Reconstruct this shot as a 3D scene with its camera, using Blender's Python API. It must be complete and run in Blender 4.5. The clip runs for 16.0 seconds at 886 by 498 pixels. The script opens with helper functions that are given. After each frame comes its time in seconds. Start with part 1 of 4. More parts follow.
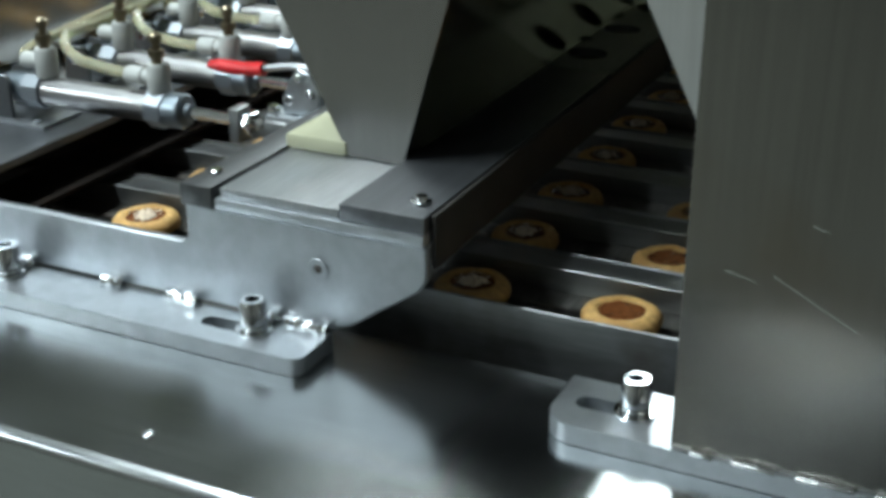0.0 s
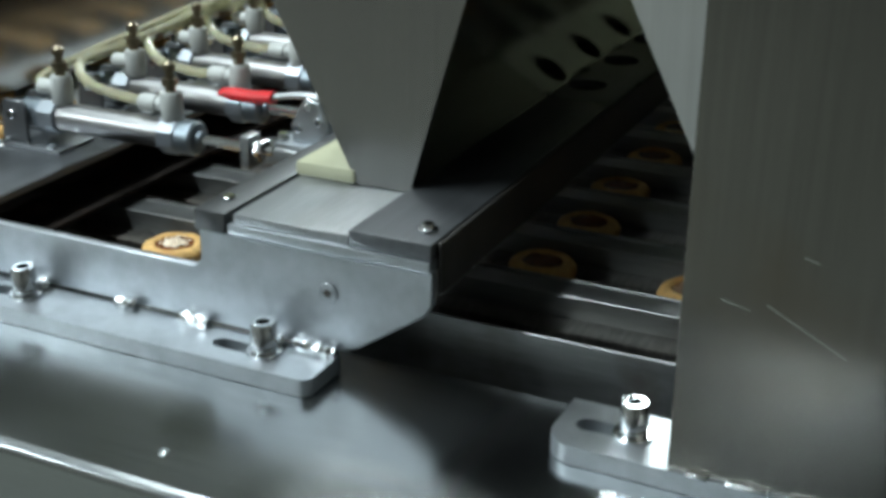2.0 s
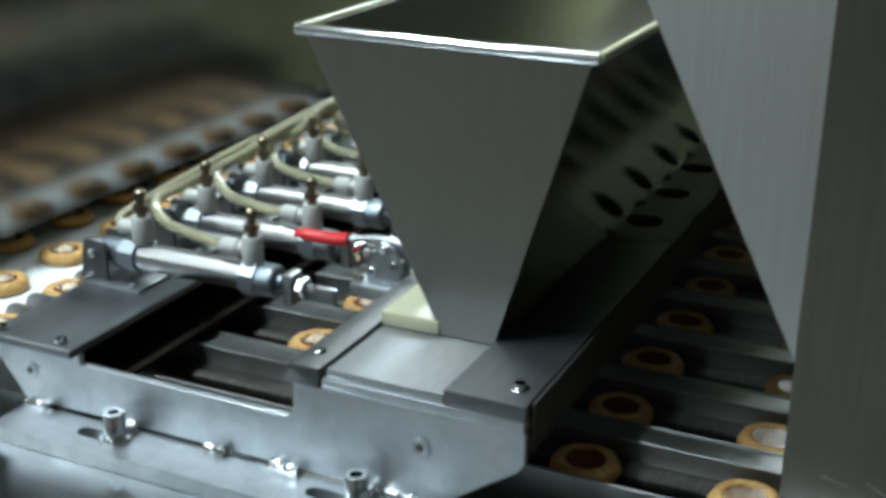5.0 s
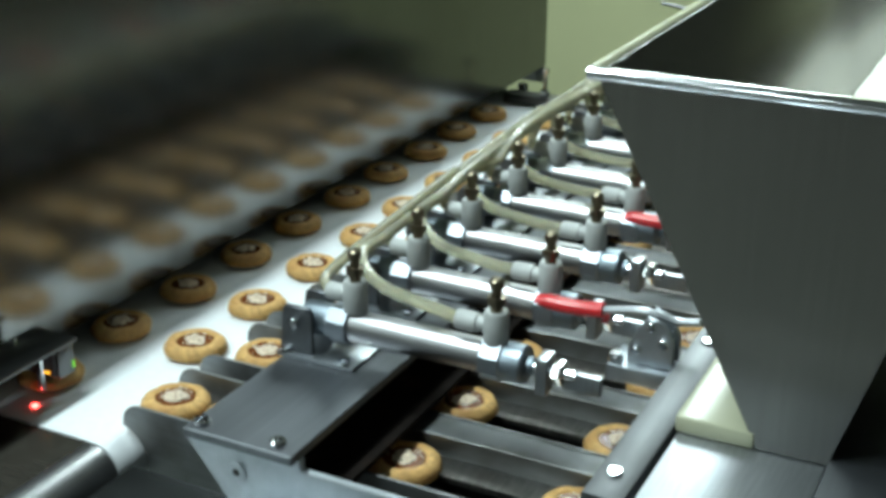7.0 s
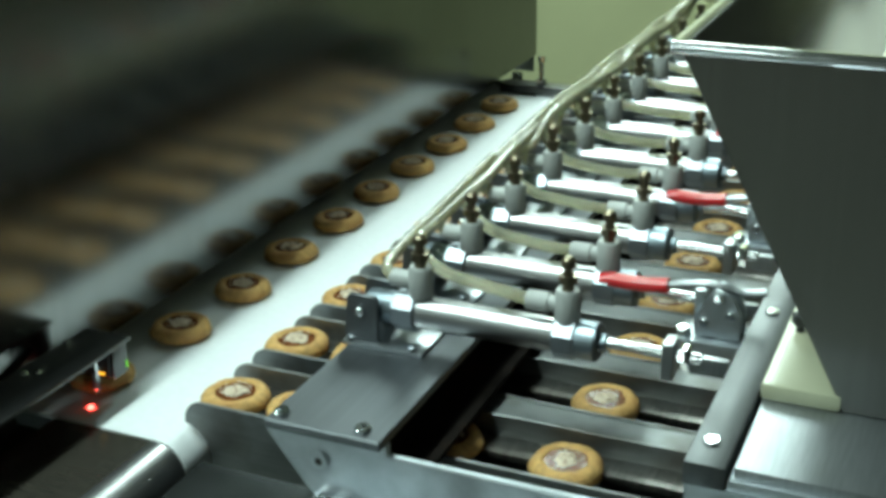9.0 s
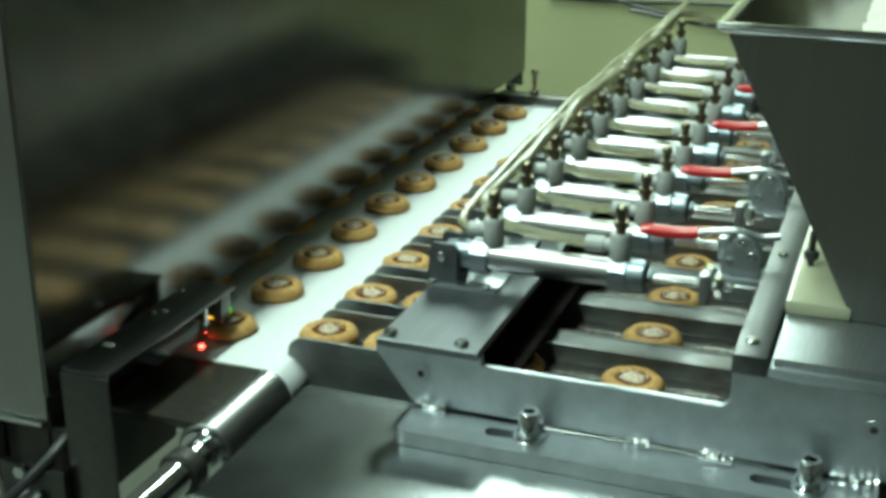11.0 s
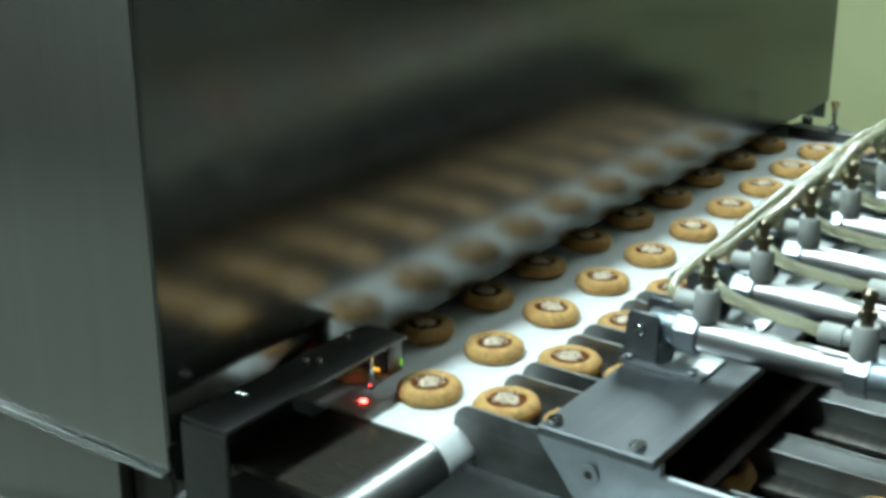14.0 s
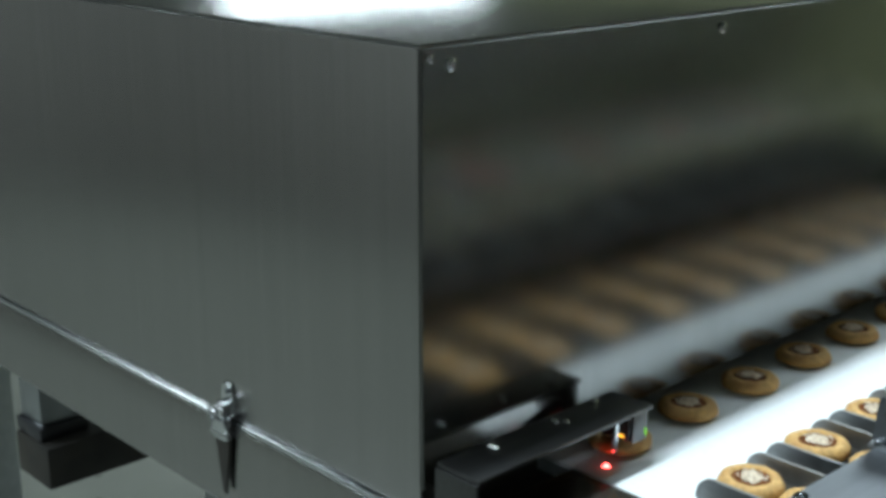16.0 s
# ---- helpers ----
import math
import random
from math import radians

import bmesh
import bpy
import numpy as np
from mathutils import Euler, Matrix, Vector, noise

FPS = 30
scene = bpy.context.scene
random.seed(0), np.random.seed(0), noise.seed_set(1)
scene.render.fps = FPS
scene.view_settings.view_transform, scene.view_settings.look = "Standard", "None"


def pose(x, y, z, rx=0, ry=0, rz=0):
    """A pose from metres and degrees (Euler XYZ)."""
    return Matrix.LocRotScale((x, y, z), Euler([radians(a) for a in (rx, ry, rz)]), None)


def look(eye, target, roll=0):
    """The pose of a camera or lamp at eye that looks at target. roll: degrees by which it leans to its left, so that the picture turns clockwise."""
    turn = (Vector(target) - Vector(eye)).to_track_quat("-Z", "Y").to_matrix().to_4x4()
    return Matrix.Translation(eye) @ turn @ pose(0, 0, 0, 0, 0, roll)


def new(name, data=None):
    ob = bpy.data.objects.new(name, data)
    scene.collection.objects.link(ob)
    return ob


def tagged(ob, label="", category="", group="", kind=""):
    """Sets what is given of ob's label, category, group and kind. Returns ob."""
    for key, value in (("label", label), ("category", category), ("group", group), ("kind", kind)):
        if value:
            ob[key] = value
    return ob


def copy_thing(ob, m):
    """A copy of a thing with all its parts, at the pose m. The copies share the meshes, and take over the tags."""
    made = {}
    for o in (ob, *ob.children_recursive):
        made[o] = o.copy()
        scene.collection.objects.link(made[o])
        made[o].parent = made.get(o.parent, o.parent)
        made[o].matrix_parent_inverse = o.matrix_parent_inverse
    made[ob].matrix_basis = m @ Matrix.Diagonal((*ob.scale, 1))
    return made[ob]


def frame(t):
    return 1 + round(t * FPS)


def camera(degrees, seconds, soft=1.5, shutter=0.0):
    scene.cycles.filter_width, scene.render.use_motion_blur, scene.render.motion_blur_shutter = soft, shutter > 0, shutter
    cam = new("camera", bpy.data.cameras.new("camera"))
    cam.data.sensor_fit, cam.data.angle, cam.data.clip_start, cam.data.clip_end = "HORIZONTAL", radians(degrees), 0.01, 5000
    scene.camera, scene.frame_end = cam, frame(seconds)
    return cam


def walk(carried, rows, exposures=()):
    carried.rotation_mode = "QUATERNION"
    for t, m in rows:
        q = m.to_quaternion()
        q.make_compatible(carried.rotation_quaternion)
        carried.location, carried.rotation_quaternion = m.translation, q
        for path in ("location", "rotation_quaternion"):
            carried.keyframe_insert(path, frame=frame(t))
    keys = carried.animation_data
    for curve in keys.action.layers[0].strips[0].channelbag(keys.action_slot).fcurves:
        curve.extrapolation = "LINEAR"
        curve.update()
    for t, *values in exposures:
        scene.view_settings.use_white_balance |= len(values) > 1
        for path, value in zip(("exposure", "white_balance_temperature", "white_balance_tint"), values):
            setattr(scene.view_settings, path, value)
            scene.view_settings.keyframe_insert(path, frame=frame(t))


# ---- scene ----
cam = camera(38.2, 16.0, soft=4.0)
PATH = [
    (0, (0.528, -0.559, 0.299), (-0.265, 1.091, -0.506), -0.2),
    (0.5, (0.528, -0.561, 0.301), (-0.265, 1.087, -0.507), -0.1),
    (1, (0.531, -0.562, 0.303), (-0.259, 1.094, -0.493), -0.1),
    (1.5, (0.535, -0.57, 0.308), (-0.252, 1.099, -0.464), 0.1),
    (2, (0.531, -0.578, 0.31), (-0.259, 1.088, -0.466), 0.4),
    (2.5, (0.523, -0.594, 0.316), (-0.262, 1.086, -0.433), 1.1),
    (3, (0.514, -0.607, 0.329), (-0.268, 1.091, -0.383), 1.5),
    (3.2, (0.514, -0.611, 0.337), (-0.273, 1.093, -0.354), 1.4),
    (5.3, (0.469, -0.601, 0.365), (-0.313, 1.106, -0.323), 0.5),
    (5.5, (0.451, -0.595, 0.367), (-0.337, 1.117, -0.304), -0.2),
    (6, (0.378, -0.565, 0.382), (-0.487, 1.091, -0.331), -0.1),
    (6.5, (0.349, -0.534, 0.375), (-0.486, 1.127, -0.365), -0.6),
    (7, (0.318, -0.525, 0.373), (-0.518, 1.129, -0.38), 0.3),
    (7.5, (0.289, -0.514, 0.371), (-0.644, 1.072, -0.411), -1.2),
    (8, (0.252, -0.53, 0.367), (-0.655, 1.076, -0.408), -1.0),
    (8.5, (0.243, -0.543, 0.367), (-0.582, 1.115, -0.389), -1.8),
    (8.7, (0.264, -0.544, 0.367), (-0.521, 1.133, -0.39), -1.4),
    (10.8, (0.24, -0.726, 0.367), (-0.452, 1.01, -0.346), 0.2),
    (11, (0.236, -0.722, 0.366), (-0.418, 1.036, -0.327), 0.1),
    (11.5, (0.23, -0.658, 0.36), (-0.569, 1.039, -0.334), -0.2),
    (12, (0.235, -0.606, 0.353), (-0.641, 1.043, -0.365), -0.1),
    (12.5, (0.248, -0.579, 0.345), (-0.672, 1.051, -0.36), 0.3),
    (13, (0.248, -0.575, 0.345), (-0.751, 1.004, -0.368), 0.1),
    (13.5, (0.248, -0.569, 0.343), (-0.804, 0.986, -0.347), -0.5),
    (14, (0.248, -0.565, 0.345), (-0.861, 0.955, -0.332), -0.3),
    (14.5, (0.253, -0.567, 0.349), (-0.923, 0.91, -0.312), 0.3),
    (15, (0.249, -0.595, 0.346), (-0.984, 0.855, -0.268), 0.8),
    (15.5, (0.253, -0.597, 0.348), (-1.089, 0.771, -0.222), 0.4),
    (16, (0.259, -0.601, 0.351), (-1.142, 0.711, -0.212), 0.0),
]
walk(cam, [(t, look(eye, target, roll)) for t, eye, target, roll in PATH], exposures=[(0, -0.02, 6250, 8), (3.2, -0.08, 6250, 8), (5.5, -0.16, 6100, 6), (8, -0.52, 6100, -4), (11, -0.58, 6500, -19), (12.5, -0.40, 6150, -10), (14.5, -0.3, 6000, -3), (16, -0.25, 5950, 7)])

# ---------- light ----------
world = bpy.data.worlds.new("world")
scene.world = world
world.use_nodes = True
world.node_tree.nodes["Background"].inputs[0].default_value = (0.30, 0.33, 0.32, 1)
world.node_tree.nodes["Background"].inputs[1].default_value = 0.05

# Unseen fluorescent fittings under the ceiling: centre x, y, power, length along y and width.
CEILING_Z = 1.75
# The first three follow cast shadows and deck glare; the rest are added fill.
FITTINGS = [(-0.46, -0.45, 54.0, 1.3, 0.10), (-0.58, 2.40, 50.0, 1.7, 0.14), (-0.30, 2.25, 27.0, 1.9, 0.10), (-2.4, -2.1, 84.0, 1.3, 0.12),
            (-0.45, -2.95, 13.0, 1.2, 0.14),
            (-3.3, 2.3, 26.0, 1.3, 0.12)]
for fx, fy, watts, length, width in FITTINGS:
    lamp = bpy.data.lights.new("tube_light", "AREA")
    lamp.shape, lamp.size, lamp.size_y, lamp.energy = "RECTANGLE", width, length, watts
    lamp.color = (0.90, 1.0, 1.0)
    lo = new("tube_light", lamp)
    lo.matrix_world = pose(fx, fy, CEILING_Z - 0.10)


# ---------- materials ----------
def mat(name, color, rough=0.5, metal=0.0, var=0.12, scale=40.0, stretch=(1, 1, 1), bump=0.0, bump_scale=None,
        rough_var=0.0, emit=None, trans=0.0, stain=0.0, stain_scale=6.0, stain_color=(0.1, 0.08, 0.06), sss=0.0, aniso=0.0):
    """A node material: base colour varied by grain and by larger stains, relief and gloss varied by the same noise."""
    m = bpy.data.materials.new(name)
    m.use_nodes = True
    nt = m.node_tree
    b = nt.nodes["Principled BSDF"]
    b.inputs["Roughness"].default_value = rough
    b.inputs["Metallic"].default_value = metal
    b.inputs["Anisotropic"].default_value = aniso
    if trans:
        b.inputs["Transmission Weight"].default_value = trans
    if sss:
        b.inputs["Subsurface Weight"].default_value = sss
        b.inputs["Subsurface Radius"].default_value = (0.01, 0.007, 0.004)
    if emit:
        b.inputs["Emission Color"].default_value = (*emit[:3], 1)
        b.inputs["Emission Strength"].default_value = emit[3]
    tc = nt.nodes.new("ShaderNodeTexCoord")
    mp = nt.nodes.new("ShaderNodeMapping")
    mp.inputs["Scale"].default_value = stretch
    nt.links.new(tc.outputs["Object"], mp.inputs["Vector"])
    n1 = nt.nodes.new("ShaderNodeTexNoise")
    n1.inputs["Scale"].default_value = scale
    n1.inputs["Detail"].default_value = 5
    nt.links.new(mp.outputs[0], n1.inputs["Vector"])
    r1 = nt.nodes.new("ShaderNodeValToRGB")
    lo_c = [max(0, c * (1 - var)) for c in color]
    hi_c = [min(1, c * (1 + var)) for c in color]
    r1.color_ramp.elements[0].position, r1.color_ramp.elements[0].color = 0.3, (*lo_c, 1)
    r1.color_ramp.elements[1].position, r1.color_ramp.elements[1].color = 0.7, (*hi_c, 1)
    nt.links.new(n1.outputs["Fac"], r1.inputs[0])
    out = r1.outputs[0]
    n2 = nt.nodes.new("ShaderNodeTexNoise")
    n2.inputs["Scale"].default_value = stain_scale
    n2.inputs["Detail"].default_value = 6
    nt.links.new(tc.outputs["Object"], n2.inputs["Vector"])
    if stain:
        mx = nt.nodes.new("ShaderNodeMixRGB")
        rr = nt.nodes.new("ShaderNodeMapRange")
        rr.inputs[1].default_value, rr.inputs[2].default_value, rr.inputs[4].default_value = 0.5, 0.72, stain
        nt.links.new(n2.outputs["Fac"], rr.inputs[0])
        nt.links.new(rr.outputs[0], mx.inputs[0])
        nt.links.new(out, mx.inputs[1])
        mx.inputs[2].default_value = (*stain_color, 1)
        out = mx.outputs[0]
    nt.links.new(out, b.inputs["Base Color"])
    if rough_var:
        rg = nt.nodes.new("ShaderNodeMapRange")
        rg.inputs[1].default_value, rg.inputs[2].default_value = 0.3, 0.7
        rg.inputs[3].default_value, rg.inputs[4].default_value = max(0.03, rough - rough_var), rough + rough_var
        nt.links.new(n2.outputs["Fac"], rg.inputs[0])
        nt.links.new(rg.outputs[0], b.inputs["Roughness"])
    if bump:
        bp = nt.nodes.new("ShaderNodeBump")
        bp.inputs["Strength"].default_value = bump
        bp.inputs["Distance"].default_value = 0.001
        src = n1
        if bump_scale:
            src = nt.nodes.new("ShaderNodeTexNoise")
            src.inputs["Scale"].default_value = bump_scale
            src.inputs["Detail"].default_value = 4
            nt.links.new(mp.outputs[0], src.inputs["Vector"])
        nt.links.new(src.outputs["Fac"], bp.inputs["Height"])
        nt.links.new(bp.outputs[0], b.inputs["Normal"])
    return m


M_DECK = mat("brushed_deck_steel", (0.37, 0.389, 0.398), 0.22, 1, 0.06, 400, (0.04, 1, 1), 0.06, None, 0.05, stain=0.25, stain_scale=9, stain_color=(0.27, 0.28, 0.27))
# The brown patches put warm reflections on the sheet into its colour.
M_GUARD = mat("scratched_steel_brown_reflections", (0.22, 0.213, 0.198), 0.22, 1, 0.08, 420, (1, 1, 0.03), 0.05, None, 0.05, stain=0.75, stain_scale=7, stain_color=(0.175, 0.135, 0.085))
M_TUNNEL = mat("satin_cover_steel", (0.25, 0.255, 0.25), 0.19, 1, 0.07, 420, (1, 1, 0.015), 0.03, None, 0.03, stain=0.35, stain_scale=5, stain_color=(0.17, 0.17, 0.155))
# Cover steel again, lighter: the front's brighter light is put into the colour.
M_FRONT_LIT = mat("lit_brushed_front_steel", (0.40, 0.395, 0.385), 0.27, 1, 0.05, 260, (1, 1, 0.012), stain=0.35, stain_scale=2.5, stain_color=(0.33, 0.315, 0.30), aniso=0.6)
# the cover's front is brushed upright
tangent = M_FRONT_LIT.node_tree.nodes.new("ShaderNodeTangent")
tangent.direction_type, tangent.axis = "RADIAL", "Z"
M_FRONT_LIT.node_tree.links.new(tangent.outputs[0], M_FRONT_LIT.node_tree.nodes["Principled BSDF"].inputs["Tangent"])
# Hopper steel darkened: shade of the gap between the hoppers put into colour.
M_GAPSHADE = mat("shaded_hopper_wall", (0.10, 0.10, 0.10), 0.13, 1, 0.08, 200, (1, 1, 0.05), 0.02, None, 0.04, stain=0.5, stain_scale=12, stain_color=(0.07, 0.055, 0.04))
M_RAIL = mat("dull_rail_steel", (0.115, 0.118, 0.122), 0.42, 1, 0.10, 300, (1, 0.05, 1), 0.06, None, 0.06, stain=0.3, stain_scale=20, stain_color=(0.09, 0.088, 0.085))
M_HOPPER = mat("hopper_sheet_steel", (0.31, 0.305, 0.29), 0.27, 1, 0.05, 450, (1, 1, 0.03), 0.03)
M_HOPPER2 = mat("pale_hopper_steel", (0.60, 0.61, 0.60), 0.42, 1, 0.05, 450, (1, 1, 0.03), 0.03)
M_CAST = mat("milled_steel_plate", (0.47, 0.50, 0.53), 0.42, 1, 0.10, 90, (1, 1, 1), 0.15, None, 0.08, stain=0.3, stain_scale=30, stain_color=(0.36, 0.39, 0.42))
M_PLATE = mat("grey_ground_plate", (0.42, 0.44, 0.46), 0.36, 1, 0.08, 50, (12, 1, 1), 0.06, None, 0.06)
M_MATTE = mat("matt_grey_plate", (0.16, 0.168, 0.18), 0.46, 1, 0.08, 300, (1, 0.05, 1), 0.08, None, 0.06, stain=0.25, stain_scale=20, stain_color=(0.17, 0.18, 0.19))
# Near-black for the plate that stands in for shade over the lanes.
M_SHADE = mat("shade_black", (0.010, 0.008, 0.007), 0.9, 0, 0.3, 60, bump=0.4, stain=0.6, stain_scale=38, stain_color=(0.026, 0.013, 0.008))
M_DARKSTEEL = mat("dark_bracket_steel", (0.13, 0.13, 0.13), 0.30, 1, 0.1, 300, (1, 0.05, 1), 0.04)
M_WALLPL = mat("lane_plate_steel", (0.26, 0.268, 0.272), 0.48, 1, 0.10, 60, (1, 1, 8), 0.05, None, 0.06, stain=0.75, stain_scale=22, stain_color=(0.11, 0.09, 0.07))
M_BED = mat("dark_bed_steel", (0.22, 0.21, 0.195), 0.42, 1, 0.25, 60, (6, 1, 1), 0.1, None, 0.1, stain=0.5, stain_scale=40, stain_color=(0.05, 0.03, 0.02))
M_CHROME = mat("polished_steel", (0.75, 0.77, 0.79), 0.12, 1, 0.04, 50, (1, 12, 12), 0.0, None, 0.04)
M_TUBE = mat("cylinder_barrel_steel", (0.37, 0.37, 0.375), 0.34, 1, 0.05, 50, (1, 12, 12), 0.0, None, 0.05)
M_CAP = mat("blue_grey_anodised_cap", (0.26, 0.30, 0.34), 0.40, 1, 0.08, 60, (1, 1, 1), 0.0, None, 0.05)
M_COLLAR = mat("bright_hexagon_collar", (0.34, 0.37, 0.41), 0.42, 1, 0.06, 60, (1, 1, 1), 0.0, None, 0.05)
M_GREYPL = mat("grey_plastic", (0.42, 0.43, 0.42), 0.42, 0, 0.06, 60)
M_BRASS = mat("dull_brown_brass", (0.20, 0.17, 0.12), 0.32, 1, 0.15, 80)
M_HOSE = mat("cream_air_hose", (0.78, 0.76, 0.56), 0.25, 0, 0.06, 30, trans=0.75, sss=0.1)
M_RED = mat("red_grip_plastic", (0.55, 0.02, 0.025), 0.28, 0, 0.08, 60)
M_WHITEPE = mat("cream_polymer", (0.42, 0.42, 0.30), 0.22, 0, 0.06, 40, stain=0.3, stain_scale=25, stain_color=(0.34, 0.33, 0.22))
M_BELT = mat("white_belt", (0.74, 0.76, 0.78), 0.55, 0, 0.03, 200, bump=0.05)
M_BLACK = mat("black_plastic", (0.025, 0.025, 0.028), 0.35, 0, 0.2, 60)
M_DARK = mat("dark_painted_steel", (0.035, 0.033, 0.03), 0.5, 0.3, 0.3, 30, stain=0.5, stain_scale=12, stain_color=(0.06, 0.045, 0.03))
# Steel plate; the dark cover it mirrors is put into its colour.
M_BEDPLATE = mat("bed_plate_dark_reflection", (0.030, 0.027, 0.022), 0.22, 0, 0.2, 60, (1, 8, 1), stain=0.4, stain_scale=14, stain_color=(0.05, 0.04, 0.028))
M_COOKIE = mat("baked_dough", (0.55, 0.335, 0.115), 0.78, 0, 0.22, 320, bump=0.9, bump_scale=420, stain=0.55, stain_scale=85, stain_color=(0.33, 0.15, 0.04), sss=0.05)
M_FILL = mat("brown_jam", (0.15, 0.052, 0.018), 0.14, 0, 0.35, 260, bump=0.5)
M_POWDER = mat("pale_nut_flakes", (0.78, 0.68, 0.54), 0.7, 0, 0.15, 500, bump=0.9, stain=0.85, stain_scale=330, stain_color=(0.25, 0.11, 0.04))
M_FLOUR = mat("white_coconut_powder", (0.82, 0.81, 0.72), 0.9, 0, 0.06, 300, bump=0.8, stain=0.3, stain_scale=40, stain_color=(0.66, 0.65, 0.55))
M_WELD = mat("bright_weld_bead", (0.80, 0.82, 0.84), 0.22, 1, 0.1, 200, bump=0.6)
M_HALLWALL = mat("pale_green_wall_paint", (0.49, 0.50, 0.285), 0.6, 0, 0.05, 3, stain=0.3, stain_scale=2, stain_color=(0.41, 0.42, 0.23))
M_GREYWALL = mat("dark_grey_wall_paint", (0.18, 0.175, 0.16), 0.6, 0, 0.06, 3, stain=0.3, stain_scale=1.5, stain_color=(0.17, 0.15, 0.12))
M_FLOOR = mat("grey_green_floor", (0.17, 0.175, 0.155), 0.35, 0, 0.10, 6, stain=0.4, stain_scale=3, stain_color=(0.08, 0.085, 0.07), rough_var=0.08)
M_CEIL = mat("grey_ceiling_panel", (0.24, 0.245, 0.23), 0.8, 0, 0.04, 5)
M_SHADE.node_tree.nodes["Principled BSDF"].inputs["Specular IOR Level"].default_value = 0.03
M_LAMP = mat("glowing_tube", (0.9, 0.95, 0.9), 0.4, emit=(0.93, 1.0, 0.94, 9.0))
M_ORANGE = mat("orange_indicator", (0.9, 0.4, 0.05), 0.3, emit=(1.0, 0.45, 0.03, 2.5))
M_GREEN = mat("green_indicator", (0.3, 0.8, 0.1), 0.3, emit=(0.35, 1.0, 0.08, 0.9))
M_LASER = mat("red_sensor_glow", (0.9, 0.05, 0.03), 0.3, emit=(1.0, 0.06, 0.05, 26.0))


# ---------- mesh helpers ----------
def link(name, bm, material, parent=None, label="", smooth=True):
    me = bpy.data.meshes.new(name)
    bm.to_mesh(me)
    bm.free()
    if smooth:
        for p in me.polygons:
            p.use_smooth = True
        me.set_sharp_from_angle(angle=radians(35))
    me.materials.append(material)
    ob = new(name, me)
    if parent is not None:
        ob.parent = parent
    if label:
        ob["label"] = label
    return ob


def part(name, bm, material, parent, label=""):
    return link(name, bm, material, parent, label)


def thing(name, label, category, group="", kind="", at=(0, 0, 0)):
    e = new(name)
    e.empty_display_size = 0.02
    e.location = at
    return tagged(e, label, category, group, kind)


def box(x0, x1, y0, y1, z0, z1, bevel=0.0008, into=None):
    bm = into or bmesh.new()
    g = bmesh.ops.create_cube(bm, size=1.0)
    vs = g["verts"]
    for v in vs:
        v.co = Vector(((x0 + x1) / 2 + v.co.x * (x1 - x0), (y0 + y1) / 2 + v.co.y * (y1 - y0), (z0 + z1) / 2 + v.co.z * (z1 - z0)))
    if bevel:
        es = list({e for v in vs for e in v.link_edges})
        bmesh.ops.bevel(bm, geom=es, offset=bevel, segments=2, affect="EDGES", profile=0.6)
    return bm


def prism(outline, y0, y1, bevel=0.0008, plane="xz"):
    """A plate of the given outline, in the x-z plane from y0 to y1, or in the x-y plane from z y0 to y1."""
    bm = bmesh.new()
    f = (lambda a, b, c: (a, c, b)) if plane == "xz" else (lambda a, b, c: (a, b, c)) if plane == "xy" else (lambda a, b, c: (c, a, b))
    a = [bm.verts.new(f(p[0], p[1], y0)) for p in outline]
    b = [bm.verts.new(f(p[0], p[1], y1)) for p in outline]
    bm.faces.new(a)
    bm.faces.new(b[::-1])
    n = len(outline)
    for i in range(n):
        bm.faces.new((a[i], b[i], b[(i + 1) % n], a[(i + 1) % n]))
    bmesh.ops.recalc_face_normals(bm, faces=bm.faces)
    if bevel:
        bmesh.ops.bevel(bm, geom=[e for e in bm.edges], offset=bevel, segments=1, affect="EDGES")
    return bm


def lathe(profile, seg=20, axis="z", at=(0, 0, 0), into=None, angle0=0.0):
    """A body of revolution; profile rows of radius, height along the axis."""
    bm = into or bmesh.new()
    rings = []
    for r, h in profile:
        ring = []
        for i in range(seg):
            a = angle0 + 2 * math.pi * i / seg
            u, v = r * math.cos(a), r * math.sin(a)
            co = (u, v, h) if axis == "z" else (h, u, v) if axis == "x" else (u, h, v)
            ring.append(bm.verts.new(Vector(co) + Vector(at)))
        rings.append(ring)
    for a, b in zip(rings, rings[1:]):
        for i in range(seg):
            bm.faces.new((a[i], a[(i + 1) % seg], b[(i + 1) % seg], b[i]))
    bm.faces.new(rings[0][::-1])
    bm.faces.new(rings[-1])
    bmesh.ops.recalc_face_normals(bm, faces=bm.faces)
    return bm


def rod_profile(r, h0, h1, c=0.0006):
    return [(r - c, h0), (r, h0 + c), (r, h1 - c), (r - c, h1)]


def smooth_path(points, n=8):
    """A Catmull-Rom line through the points."""
    p = [Vector(q) for q in points]
    p = [p[0] * 2 - p[1]] + p + [p[-1] * 2 - p[-2]]
    out = []
    for i in range(1, len(p) - 2):
        for k in range(n):
            t = k / n
            out.append(0.5 * (2 * p[i] + (p[i + 1] - p[i - 1]) * t + (2 * p[i - 1] - 5 * p[i] + 4 * p[i + 1] - p[i + 2]) * t * t
                              + (3 * p[i] - p[i - 1] - 3 * p[i + 1] + p[i + 2]) * t ** 3))
    return out + [p[-2]]


